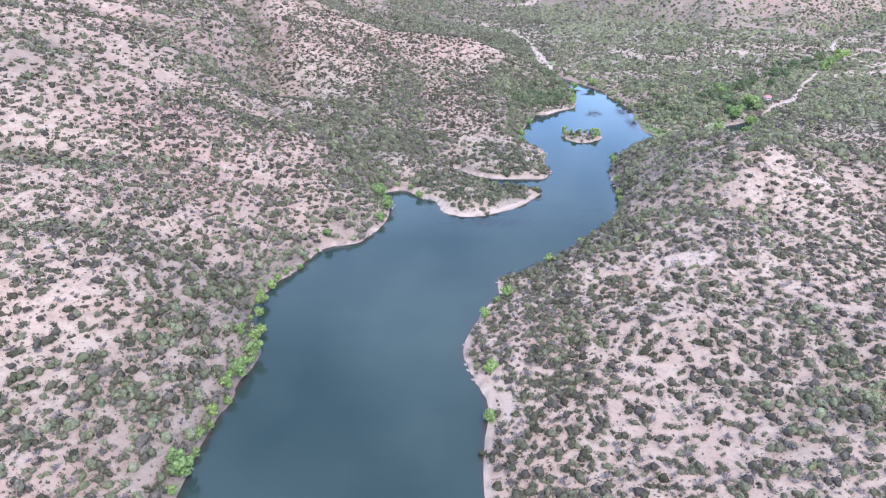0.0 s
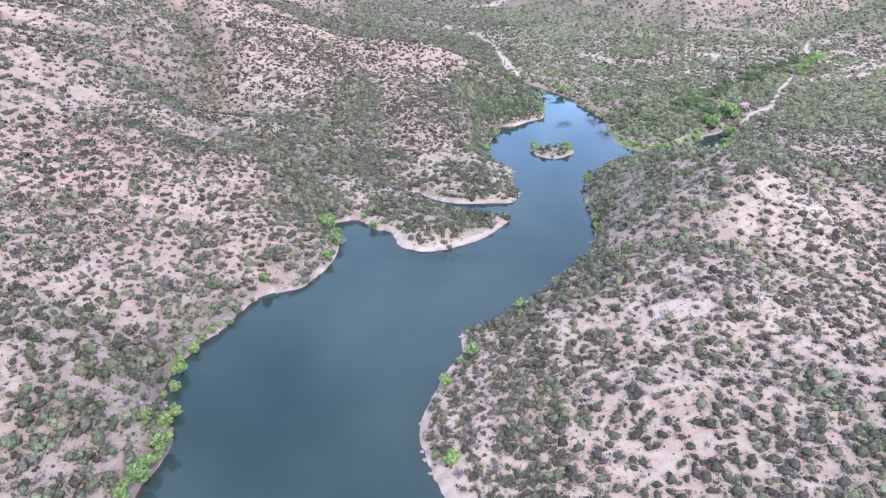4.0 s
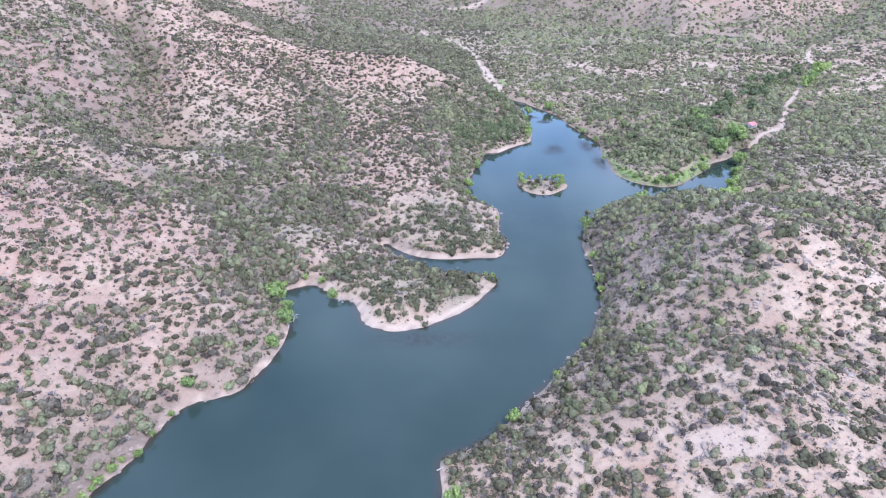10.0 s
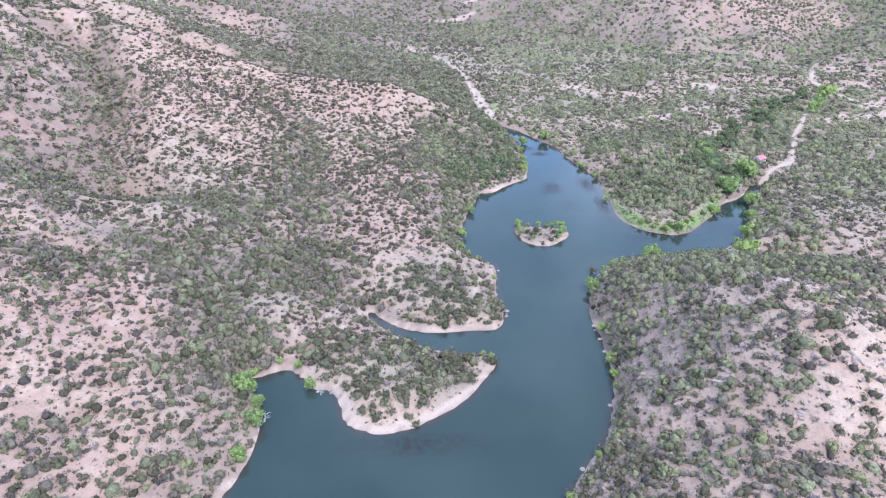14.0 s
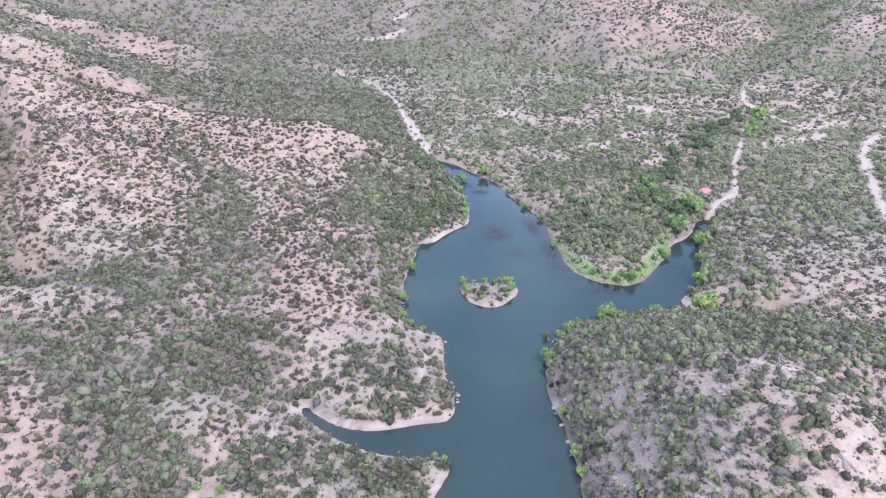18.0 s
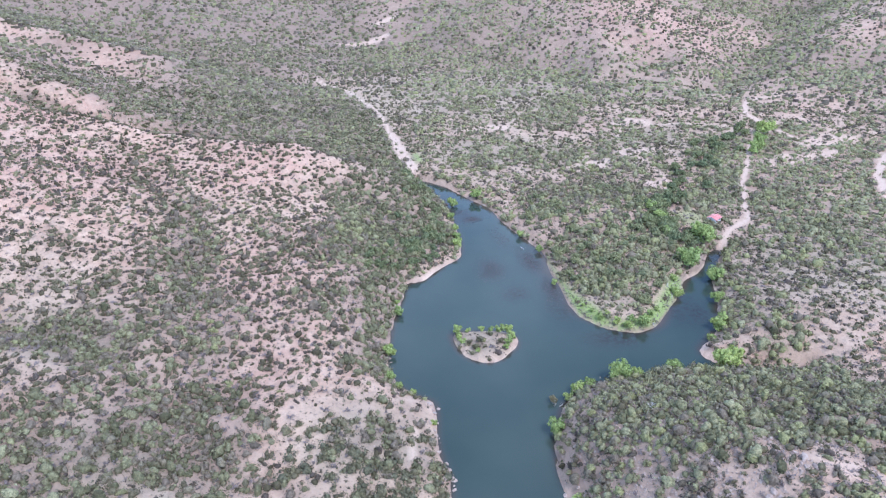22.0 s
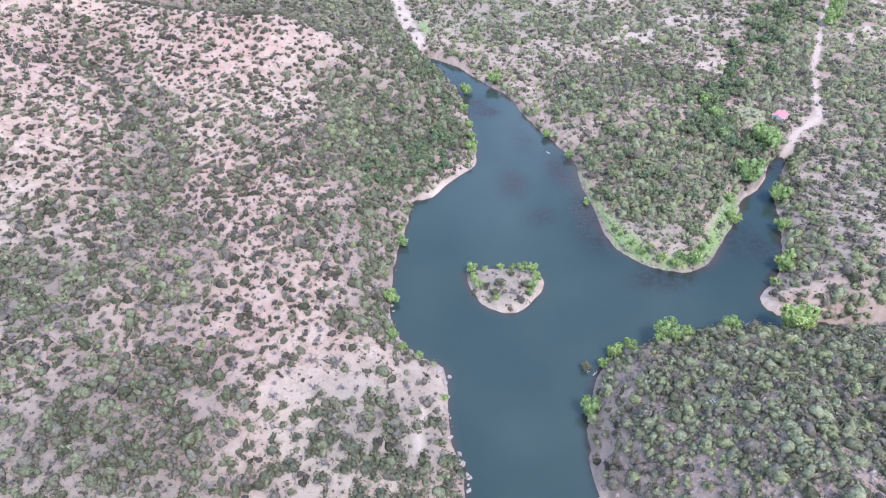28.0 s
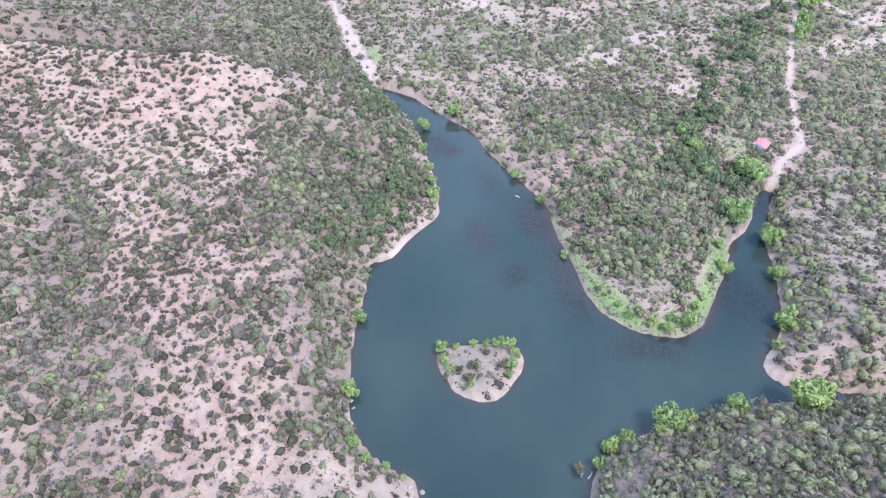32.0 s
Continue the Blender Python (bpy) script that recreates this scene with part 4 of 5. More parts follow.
def twigs(rng, count):
    """A bare twiggy bush about 2 m across: thin bent stems fanning out from the ground."""
    a, lean = rng.uniform(0, 6.28, count), rng.uniform(0.25, 1.0, count)
    way = np.stack([np.cos(a) * lean, np.sin(a) * lean, 0.75 - 0.5 * lean], -1)
    foot = rng.normal(0, 0.22, (count, 3)) * [1, 1, 0]
    side = np.stack([-np.sin(a), np.cos(a), rng.normal(0, 0.6, count)], -1) * rng.uniform(0.035, 0.09, count)[:, None]
    tip = foot + way * rng.uniform(0.7, 1.15, count)[:, None]
    bend = foot + way * 0.5 + [0, 0, 0.1]
    return np.stack([foot, bend - side, tip, bend + side], 1).reshape(-1, 3), np.arange(count * 4).reshape(-1, 4)


TWIGS = [twigs(tr, 26) for _ in range(8)]
for label, keep, x0, x1, y0, y1, step in [("grey purple dead brush between the western bushes", west, -250, 0, 70, 560, 5.2), ("grey purple dead brush and twigs over the eastern hill", east, -70, 180, 70, 378, 4.2), ("grey dead brush on the flats beyond the lake", north, -14, 215, 376, 640, 5.6)]:
    x, y = scatter(tr, x0, x1, y0, y1, step)
    ok = keep(x, y)
    x, y = x[ok], y[ok]
    ok = (shore_distance(x, y) > 2.5) & (tr.uniform(0, 1, len(x)) < np.clip(0.5 + 0.5 * woods_at(x, y) + 0.5 * np.exp(-((x - 40) / 28) ** 2 - ((y - 275) / 40) ** 2) + 1.2 * soft_noise(x, y, 14, 93, 2), 0.05, 1) * (1 - bare_at(x, y)) * (1 - lush_at(x, y)))
    x, y = x[ok], y[ok]
    strew("dead_brush", label, "brush", DRY_TWIGS, TWIGS, x, y, height(x, y), tr.uniform(1.0, 2.1, len(x)), tr.uniform(0, 1, len(x)), tr, (0.7, 1.2))


# things
def part(name, bm, material, parent, label=""):
    """One mesh object under a thing or under a part, from a bmesh or from a mesh."""
    me = bm
    if isinstance(bm, bmesh.types.BMesh):
        me = bpy.data.meshes.new(name)
        bm.to_mesh(me)
        bm.free()
        me.materials.append(material)
    ob = new(name, me)
    ob.parent = parent
    return tagged(ob, label)


def tube(bm, points, radii, sides=6):
    """A tapered limb through the points."""
    rings = []
    for k, p in enumerate(points):
        p = Vector(p)
        way = (Vector(points[min(k + 1, len(points) - 1)]) - Vector(points[max(k - 1, 0)])).normalized()
        u = way.orthogonal().normalized()
        v = way.cross(u)
        rings.append([bm.verts.new(p + (u * math.cos(a) + v * math.sin(a)) * radii[k]) for a in (2 * math.pi * i / sides for i in range(sides))])
    for a, b in zip(rings, rings[1:]):
        for i in range(sides):
            bm.faces.new((a[i], a[(i + 1) % sides], b[(i + 1) % sides], b[i]))
    bm.faces.new(rings[0][::-1])
    bm.faces.new(rings[-1])


def box(bm, centre, size, turn=0.0):
    m = Matrix.Translation(centre) @ Matrix.Rotation(turn, 4, "Z") @ Matrix.Diagonal((*size, 1))
    return bmesh.ops.create_cube(bm, size=1.0, matrix=m)


def stand(x, y):
    return float(height(np.array([x], float), np.array([y], float))[0])


def tree(name, label, category, group, material, seed, tall, leaves, clumps, leaf):
    """A tree with a crown about 2 m across and the given height: trunk with limbs, and a leafy crown."""
    r = np.random.default_rng(seed)
    top = tagged(new(name), label, category, group)
    blobs = [(0, 0, tall * 0.56, 0.55), (0.1, -0.1, tall * 0.3, 0.5)]
    for k in range(clumps):
        a = 2.4 * k + r.uniform(-0.4, 0.4)
        q = r.uniform(0.35, 0.66)
        blobs.append((q * math.cos(a), q * math.sin(a), tall * r.uniform(0.22, 0.80), r.uniform(0.30, 0.46)))
    bm = bmesh.new()
    lean = r.uniform(-0.12, 0.12, 2)
    tube(bm, [(0, 0, -0.1), (lean[0] * 0.4, lean[1] * 0.4, tall * 0.22), (lean[0], lean[1], tall * 0.55)], [0.085, 0.065, 0.035])
    for x, y, z, _ in blobs[1:5]:
        tube(bm, [(lean[0] * 0.4, lean[1] * 0.4, tall * 0.22), (x * 0.55, y * 0.55, z * 0.75), (x * 0.9, y * 0.9, z)], [0.045, 0.03, 0.012], 5)
    part("trunk", bm, BARK, top)
    inner = []
    for x, y, z, q in blobs:
        inner += [(x + q * 0.5 * math.cos(t), y + q * 0.5 * math.sin(t), z + q * r.uniform(-0.3, 0.5), q * r.uniform(0.4, 0.56)) for t in r.uniform(0, 6.28, 4)]
    c1, f1 = puffs(r, inner)
    c2, f2 = leaf_cloud(r, blobs, leaves, leaf, 0.9)
    part("crown", lay("crown", np.vstack([c1, c2]), np.vstack([f1, f2 + len(c1)]), material), material, top)
    return top


def at_place(x, y, size, turn, sink=0.05, lean=0.0):
    return Matrix.Translation((x, y, max(stand(x, y), 0.0) - sink)) @ Matrix.Rotation(turn, 4, "Z") @ Matrix.Rotation(lean, 4, "X") @ Matrix.Diagonal((size, size, size, 1))


def set_out(kinds, spots, seed):
    """Place one of each kind first, then copies, at (x, y, radius)."""
    r = np.random.default_rng(seed)
    for i, (x, y, size) in enumerate(spots):
        m = at_place(x, y, size * 1.12, r.uniform(0, 6.28), lean=r.uniform(-0.08, 0.08))
        k = i % len(kinds)
        if i < len(kinds):
            kinds[k].matrix_basis = m
        else:
            copy_thing(kinds[k], m).matrix_basis = m


# bright trees along the water
WATERSIDE_EAST = [(30, 377, 3.1), (35, 378.5, 2.8), (25, 373, 2.0), (47, 379, 4.6), (55, 380.5, 2.6), (71, 380.5, 3.8), (90, 377, 6.4), (106, 409, 4.2),
                  (117, 431, 3.2), (15, 357, 3.3), (9, 290, 2.0), (10, 298, 2.1), (10.5, 306, 2.2), (12, 325, 2.2), (-5, 259, 1.3), (-16, 243, 1.8),
                  (-32, 223, 2.4), (-50, 194, 2.5), (-54, 189, 1.4), (-58, 177, 2.2), (-55, 125, 2.4), (-55, 144, 2.6), (98, 401, 2.0)]
WATERSIDE_WEST = [(-118, 290, 4.1), (-111, 275, 3.2), (-112, 260, 2.9), (-118, 300, 1.7), (-110, 305, 1.2), (-103, 303, 1.6), (-97, 293, 2.2),
                  (-36, 311, 1.3), (-33, 309, 1.3), (-34, 441, 2.4), (-40, 411, 2.8), (-41, 392, 2.0), (-38, 387, 1.8), (-33, 384, 1.6), (-27, 367, 1.2),
                  (-132, 235, 2.2), (-113, 284, 2.6), (-137.7, 210, 1.5), (-143.7, 200, 1.7), (-145.7, 193, 2.0), (-145.7, 181, 2.7), (-143.7, 173, 1.9),
                  (-139.7, 157, 3.6), (-138.7, 162, 2.7), (-136.7, 148, 4.3), (-137.7, 136, 4.2)]
WATERSIDE_SOUTH = [(-136.7, 130, 3.4), (-136.7, 119, 2.4), (-136.7, 109, 2.0), (-135.7, 96, 3.8), (-135.7, 141, 3.2), (-140.7, 153, 3.0), (-146.7, 187, 2.0), (-141.7, 204, 1.6)]
WATERSIDE_SOUTH += [(-135.2, 90, 1.6), (-135.4, 103, 1.5), (-135.6, 114, 1.3), (-135, 125, 1.8), (-134.6, 145, 1.6), (-139.5, 164, 1.4), (-144.6, 169.5, 1.3), (-147.3, 177, 1.2), (-147, 184, 1.1), (-144.6, 198, 1.2), (-140.6, 207, 1.1), (-137, 218, 1.0), (-134.6, 226, 1.1)]
WATERSIDE_WEST = [(x + 1.5 if y < 200 else x, y, r) for x, y, r in WATERSIDE_WEST]
WATERSIDE_NORTH = [(118, 462, 6.6), (137, 483, 7.4), (119, 500, 3.6), (120, 514, 3.8), (117, 486, 3.2), (126, 449, 4.6), (27, 571, 4.4), (10, 562, 3.6), (6, 542, 2.4), (6, 526, 2.4),
                   (4, 504, 3.2), (5, 514, 2.4), (265, 630, 7.5), (238, 597, 5.8), (250, 612, 5.0), (101, 438, 3.0), (42, 513, 2.4), (47.5, 493, 2.2), (-34, 449, 1.6)]
WILLOWS = [(66, 415, 2.2), (62, 418, 1.9), (73, 415, 3.0), (56, 423, 1.7), (79, 421, 2.0), (60, 424, 1.4), (69, 418, 1.8), (76, 418, 1.9), (54, 428, 1.2), (84, 425, 1.3),
           (45.5, 458, 1.7), (52, 434, 1.0), (104, 449, 2.2), (99.5, 440, 1.8)]
ISLAND_TREES = [(-5, 422, 1.3), (-9.5, 421.5, 2.2), (1, 421.5, 1.5), (5, 421, 1.4), (8.5, 420, 1.9), (12, 418, 2.4), (13.3, 414.5, 1.8), (10.5, 410, 2.0), (9, 407, 1.4), (-10, 417, 1.6), (-9, 413.5, 1.4), (-3.5, 405.5, 1.2)]
fresh = [tree("cottonwood_tree", "bright green leafy cottonwood tree at the water's edge", "tree", "bright trees along the lake shore", FRESH, 20 + k, 1.5 + 0.1 * k, 900, 10, 0.11) for k in range(5)]
set_out(fresh, WATERSIDE_EAST + [(x, y, r * 0.74 if 125 < y < 166 and r > 2.5 else r) for x, y, r in WATERSIDE_WEST + WATERSIDE_SOUTH], 3)
grove = [tree("cottonwood_tree", "tall bright green cottonwood tree beside the creek and upper lake", "tree", "tall cottonwoods by the creek", FRESH, 40 + k, 1.45 + 0.08 * k, 1100, 11, 0.09) for k in range(3)]
set_out(grove, WATERSIDE_NORTH, 4)
willow = [tree("willow_tree", "lime green young willow on the grassy north point", "tree", "young willows on the north point", FRESH, 50 + k, 1.5, 420, 7, 0.16) for k in range(3)]
set_out(willow, WILLOWS, 5)
sapling = [tree("island_tree", "small bright green tree on the little island", "tree", "trees round the island", FRESH, 60 + k, 1.8 + 0.2 * k, 420, 7, 0.16) for k in range(3)]
set_out(sapling, [(x, y, r * 0.98) for x, y, r in ISLAND_TREES], 6)
gr2 = np.random.default_rng(77)
GALLERY_TREES = []
for k in range(60):
    f = gr2.uniform(0, 4.999)
    (ax, ay), (bx, by) = [(116, 478), (126, 500), (146, 530), (176, 566), (216, 604), (254, 634)][int(f):int(f) + 2]
    s = f - int(f)
    GALLERY_TREES.append((ax + (bx - ax) * s + gr2.normal(0, 8) - 4, ay + (by - ay) * s + gr2.normal(0, 8) + 3, gr2.uniform(2.4, 4.2)))
GALLERY_TREES = [p for p in GALLERY_TREES if float(shore_distance(np.array([p[0]]), np.array([p[1]]))[0]) > 2 and math.hypot(p[0] - 155, p[1] - 505) > 8 and math.hypot(p[0] - 142, p[1] - 504) > 10 and float(line_distance(np.array([p[0]]), np.array([p[1]]), EAST_WASH)[0]) > 4]
GALLERY_TREES += [(117, 481, 2.8), (121, 486, 3.0), (115, 489, 2.6), (119, 493, 3.2), (114, 498, 2.8), (123, 495, 2.6), (117, 505, 3.2), (124, 508, 2.9), (121, 520, 3.3), (127, 523, 3.0), (133, 520, 3.2), (132, 530, 3.4), (140, 524, 3.0), (141, 536, 3.2), (149, 545, 3.4)]
gallery = [tree("streamside_tree", "dark green leafy tree in the belt along the creek", "tree", "dark trees along the creek", GALLERY, 80 + k, 1.4, 620, 9, 0.12) for k in range(4)]
set_out(gallery, GALLERY_TREES, 9)
BANK_TREES = []
for k in range(105):
    f = gr2.uniform(0, 3.999)
    (ax, ay), (bx, by) = [(-34, 470), (-14, 492), (-3, 520), (-4, 562), (-14, 606)][int(f):int(f) + 2]
    s = f - int(f)
    BANK_TREES.append((ax + (bx - ax) * s - abs(gr2.normal(0, 9)) + 3, ay + (by - ay) * s + gr2.normal(0, 4), gr2.uniform(1.5, 2.7)))
BANK_TREES = [p for p in BANK_TREES if float(shore_distance(np.array([p[0]]), np.array([p[1]]))[0]) > 1.5]
POINT_TREES = []
while len(POINT_TREES) < 110:
    p = (gr2.uniform(44, 140), gr2.uniform(422, 560), gr2.uniform(1.5, 2.7))
    if float(woods_at(np.array([p[0]]), np.array([p[1]]))[0]) > 0.55 and float(shore_distance(np.array([p[0]]), np.array([p[1]]))[0]) > 4 and math.hypot(p[0] - 145, p[1] - 505) > 14 and float(lush_at(np.array([p[0]]), np.array([p[1]]))[0]) < 0.2:
        POINT_TREES.append(p)
point = [tree("mesquite_tree", "rounded green mesquite tree in the woods of the north point", "tree", "green trees on the north point", MESQUITE, 94 + k, 1.5, 380, 8, 0.17) for k in range(4)]
set_out(point, POINT_TREES, 12)
bank = [tree("bank_tree", "dark green rounded tree on the steep wooded lake bank", "tree", "dark trees on the lake bank", GALLERY, 84 + k, 1.5, 380, 7, 0.17) for k in range(4)]
set_out(bank, BANK_TREES, 10)
DARK_OAKS = [(-1.5, 412, 1.9), (-4, 408, 1.8), (-6, 412, 1.2), (4, 417, 1.3), (7.5, 411, 1.5), (-62, 315, 1.7), (-46, 302, 2.4), (-50, 305, 2.2), (-42, 305, 2.0), (-48, 298, 2.1), (-78, 287, 1.5), (-70, 284, 1.6), (128, 452, 3.0), (19, 373, 1.8)]
oak = [tree("oak_tree", "rounded dark olive evergreen oak standing in dry grass", "tree", "dark evergreen oaks", OLIVE, 70 + k, 1.45, 480, 8, 0.16) for k in range(3)]
set_out(oak, DARK_OAKS, 7)


# single bushes near the shores
def bush(seed):
    r = np.random.default_rng(seed)
    top = tagged(new("bush"), "grey green scrub bush on stony ground near the shore", "shrub", "scrub bushes near the shore")
    bm = bmesh.new()
    for k in range(4):
        a = 1.6 * k + r.uniform(-0.3, 0.3)
        tube(bm, [(0.05 * math.cos(a), 0.05 * math.sin(a), -0.1), (0.25 * math.cos(a), 0.25 * math.sin(a), 0.3), (0.5 * math.cos(a), 0.5 * math.sin(a), 0.62)], [0.05, 0.035, 0.012], 4)
    part("stem", bm, BARK, top)
    co, fa = shrub_shape(r, 1 + seed % 3, 70, 0.28)
    co[:, 2] *= 0.95
    part("crown", lay("crown", co, fa, OLIVE), OLIVE, top)
    return top


set_out([bush(90 + k) for k in range(6)], SINGLES[:300], 8)


# bleached dead trees and driftwood
def dead_tree(x, y, size, lean, seed):
    r = np.random.default_rng(seed)
    top = tagged(new("dead_tree"), "bleached grey dead tree with bare branches at the water's edge", "dead tree", "dead trees on the shore")
    bm = bmesh.new()
    tube(bm, [(0, 0, -0.2), (0.1, 0, 0.8), (0.05, 0.1, 1.5)], [0.13, 0.09, 0.05])
    part("trunk", bm, DEADWOOD, top)
    for k in range(9):
        a, h = 0.7 * k + r.uniform(-0.3, 0.3), r.uniform(0.5, 1.5)
        q = r.uniform(0.6, 1.2)
        bm = bmesh.new()
        end = (q * math.cos(a), q * math.sin(a), h + r.uniform(0.2, 0.8))
        mid = (end[0] * 0.5, end[1] * 0.5, h + 0.25)
        tube(bm, [(0.05, 0.03, h), mid, end], [0.05, 0.035, 0.012], 5)
        for s in range(3):
            tip = (end[0] + r.uniform(-0.4, 0.4), end[1] + r.uniform(-0.4, 0.4), end[2] + r.uniform(-0.1, 0.4))
            tube(bm, [mid, tip], [0.025, 0.008], 4)
        part("branch", bm, DEADWOOD, top)
    top.matrix_basis = at_place(x, y, size, r.uniform(0, 6), lean=lean)


for i, (x, y, size, lean) in enumerate([(-110, 273, 2.0, 0.5), (-109, 277, 1.7, 0.8), (-93, 291, 1.3, 0.7), (-90, 290.5, 1.1, 0.9), (60, 381.5, 1.6, 0.9), (65, 382, 1.5, 1.0), (78, 382, 1.4, 0.9),
                                        (82, 382, 1.3, 1.0), (78, 416, 1.2, 1.0), (99, 442, 1.3, 1.0), (20, 372, 1.1, 0.9), (-26, 372, 0.9, 0.6), (40, 340, 1.5, 0.3)]):
    dead_tree(x, y, size, lean, 200 + i)


def driftwood(x, y, length, turn, seed):
    r = np.random.default_rng(seed)
    top = tagged(new("driftwood_log"), "bleached driftwood log lying at the waterline", "log", "driftwood logs")
    bm = bmesh.new()
    tube(bm, [(-length / 2, 0, 0.1), (-length / 6, r.uniform(-0.1, 0.1), 0.14), (length / 5, r.uniform(-0.15, 0.15), 0.12), (length / 2, 0, 0.1)], [0.17, 0.16, 0.12, 0.06], 7)
    part("trunk", bm, DEADWOOD, top)
    for k in range(2):
        bm = bmesh.new()
        s = r.uniform(-0.2, 0.4) * length
        tube(bm, [(s, 0, 0.12), (s + 0.4, r.choice([-1, 1]) * 0.6, 0.35)], [0.06, 0.02], 5)
        part("branch", bm, DEADWOOD, top)
    top.matrix_basis = Matrix.Translation((x, y, max(stand(x, y), 0.0) - 0.02)) @ Matrix.Rotation(turn, 4, "Z")


for i, (x, y, length, turn) in enumerate([(98, 437, 4.5, 0.9), (103, 446, 3.0, 0.4), (-52, 313.3, 4.0, -0.2), (-47, 312, 3.2, 0.1), (-42, 311.6, 3.0, 0.3), (-94, 292, 2.6, 1.2), (48, 462, 3.0, 1.5), (31, 561, 3.4, -1.0), (-53, 206, 3.4, 0.5), (21.5, 371, 2.4, 0.7)]):
    driftwood(x, y, length, turn, 300 + i)


# rocks
def rock_shape(seed):
    r = np.random.default_rng(seed)
    bm = bmesh.new()
    bmesh.ops.create_icosphere(bm, subdivisions=1, radius=1.0)
    for v in bm.verts:
        v.co *= r.uniform(0.72, 1.15)
        v.co.z *= 0.68
    me = bpy.data.meshes.new("boulder")
    bm.to_mesh(me)
    bm.free()
    me.materials.append(ROCK)
    return me


ROCKS = [rock_shape(400 + k) for k in range(7)]
rr = np.random.default_rng(12)
for (ax, ay), (bx, by), count, low, high in [((-26, 338), (-27, 350), 14, 0.5, 1.3), ((-27, 352), (-26, 378), 16, 0.4, 1.1), ((11, 300), (11, 336), 18, 0.4, 1.2), ((-30, 228), (9, 292), 34, 0.4, 1.2),
                                             ((-62, 140), (-66, 164), 16, 0.3, 0.8), ((-148, 186), (-138, 222), 34, 0.3, 0.75), ((-138, 222), (-124, 237), 18, 0.3, 0.7), ((-137, 90), (-145, 172), 24, 0.3, 0.8), ((28, 376), (80, 381), 14, 0.3, 0.8), ((-40, 400), (-37, 434), 14, 0.4, 1.0), ((48, 440), (50, 480), 10, 0.25, 0.6),
                                             ((92, 394), (108, 382), 8, 0.25, 0.6), ((-136, 226), (-122, 235), 8, 0.3, 0.7), ((-86, 290), (-92, 291), 8, 0.3, 0.7)]:
    for k in range(count):
        t = (k + rr.uniform(0, 1)) / count
        x, y = ax + (bx - ax) * t + rr.uniform(-2.2, 2.2), ay + (by - ay) * t + rr.uniform(-2.2, 2.2)
        z = stand(x, y)
        if z < -0.7:
            continue
        s = rr.uniform(low, high)
        ob = tagged(new("boulder", ROCKS[k % 7]), "pinkish angular boulder on the lake shore", "rock", "boulders along the shore")
        ob.matrix_basis = Matrix.Translation((x, y, z + 0.1 * s)) @ Matrix.Rotation(rr.uniform(0, 6), 4, "Z") @ Matrix.Rotation(rr.uniform(-0.4, 0.4), 4, "X") @ Matrix.Diagonal((s * rr.uniform(0.9, 1.6), s, s * rr.uniform(0.7, 1.1), 1))


def rock_outcrop(x, y, count, size, seed):
    """Jointed blocks that stand out of the slope, each leaning its own way."""
    r = np.random.default_rng(seed)
    top = tagged(new("rock_outcrop"), "pinkish weathered rock outcrop breaking through the stony slope", "rock", "rock outcrops on the slopes")
    base = stand(x, y)
    top.matrix_basis = Matrix.Translation((x, y, base))
    way = r.uniform(0, math.pi)
    for k in range(count):
        along, across = r.normal(0, 1.5) * size, r.normal(0, 0.6) * size
        px, py = along * math.cos(way) - across * math.sin(way), along * math.sin(way) + across * math.cos(way)
        q = size * r.uniform(0.45, 1.1)
        block = part("block", ROCKS[int(r.integers(0, 7))], ROCK, top)
        block.matrix_basis = Matrix.Translation((px, py, stand(x + px, y + py) - base + 0.15 * q)) @ Matrix.Rotation(way + r.normal(0, 0.3), 4, "Z") @ Matrix.Rotation(r.uniform(-0.3, 0.3), 4, "X") @ Matrix.Diagonal((q * r.uniform(1.0, 1.7), q * r.uniform(0.6, 0.9), q * r.uniform(0.7, 1.2), 1))


OUTCROPS = [(46, 291, 9, 1.5), (30, 264, 10, 1.3), (22, 268, 8, 1.1), (38, 276, 8, 1.3), (34, 300, 8, 1.2), (60, 300, 7, 1.2), (44, 250, 7, 1.0), (66, 262, 7, 1.0), (-8, 236, 7, 1.1), (2, 262, 8, 1.1), (14, 286, 7, 1.0),
            (60, 222, 8, 1.1), (46, 216, 7, 1.0), (24, 206, 8, 1.0), (12, 196, 7, 0.9), (-46, 404, 7, 1.1), (-38, 408, 6, 1.0), (-52, 420, 7, 1.0), (-231, 480, 9, 1.6), (-236, 498, 9, 1.7), (-222, 458, 8, 1.4), (-244, 520, 8, 1.6)]
for i, (x, y, count, size) in enumerate(OUTCROPS):
    rock_outcrop(x, y, count, size, 700 + i)


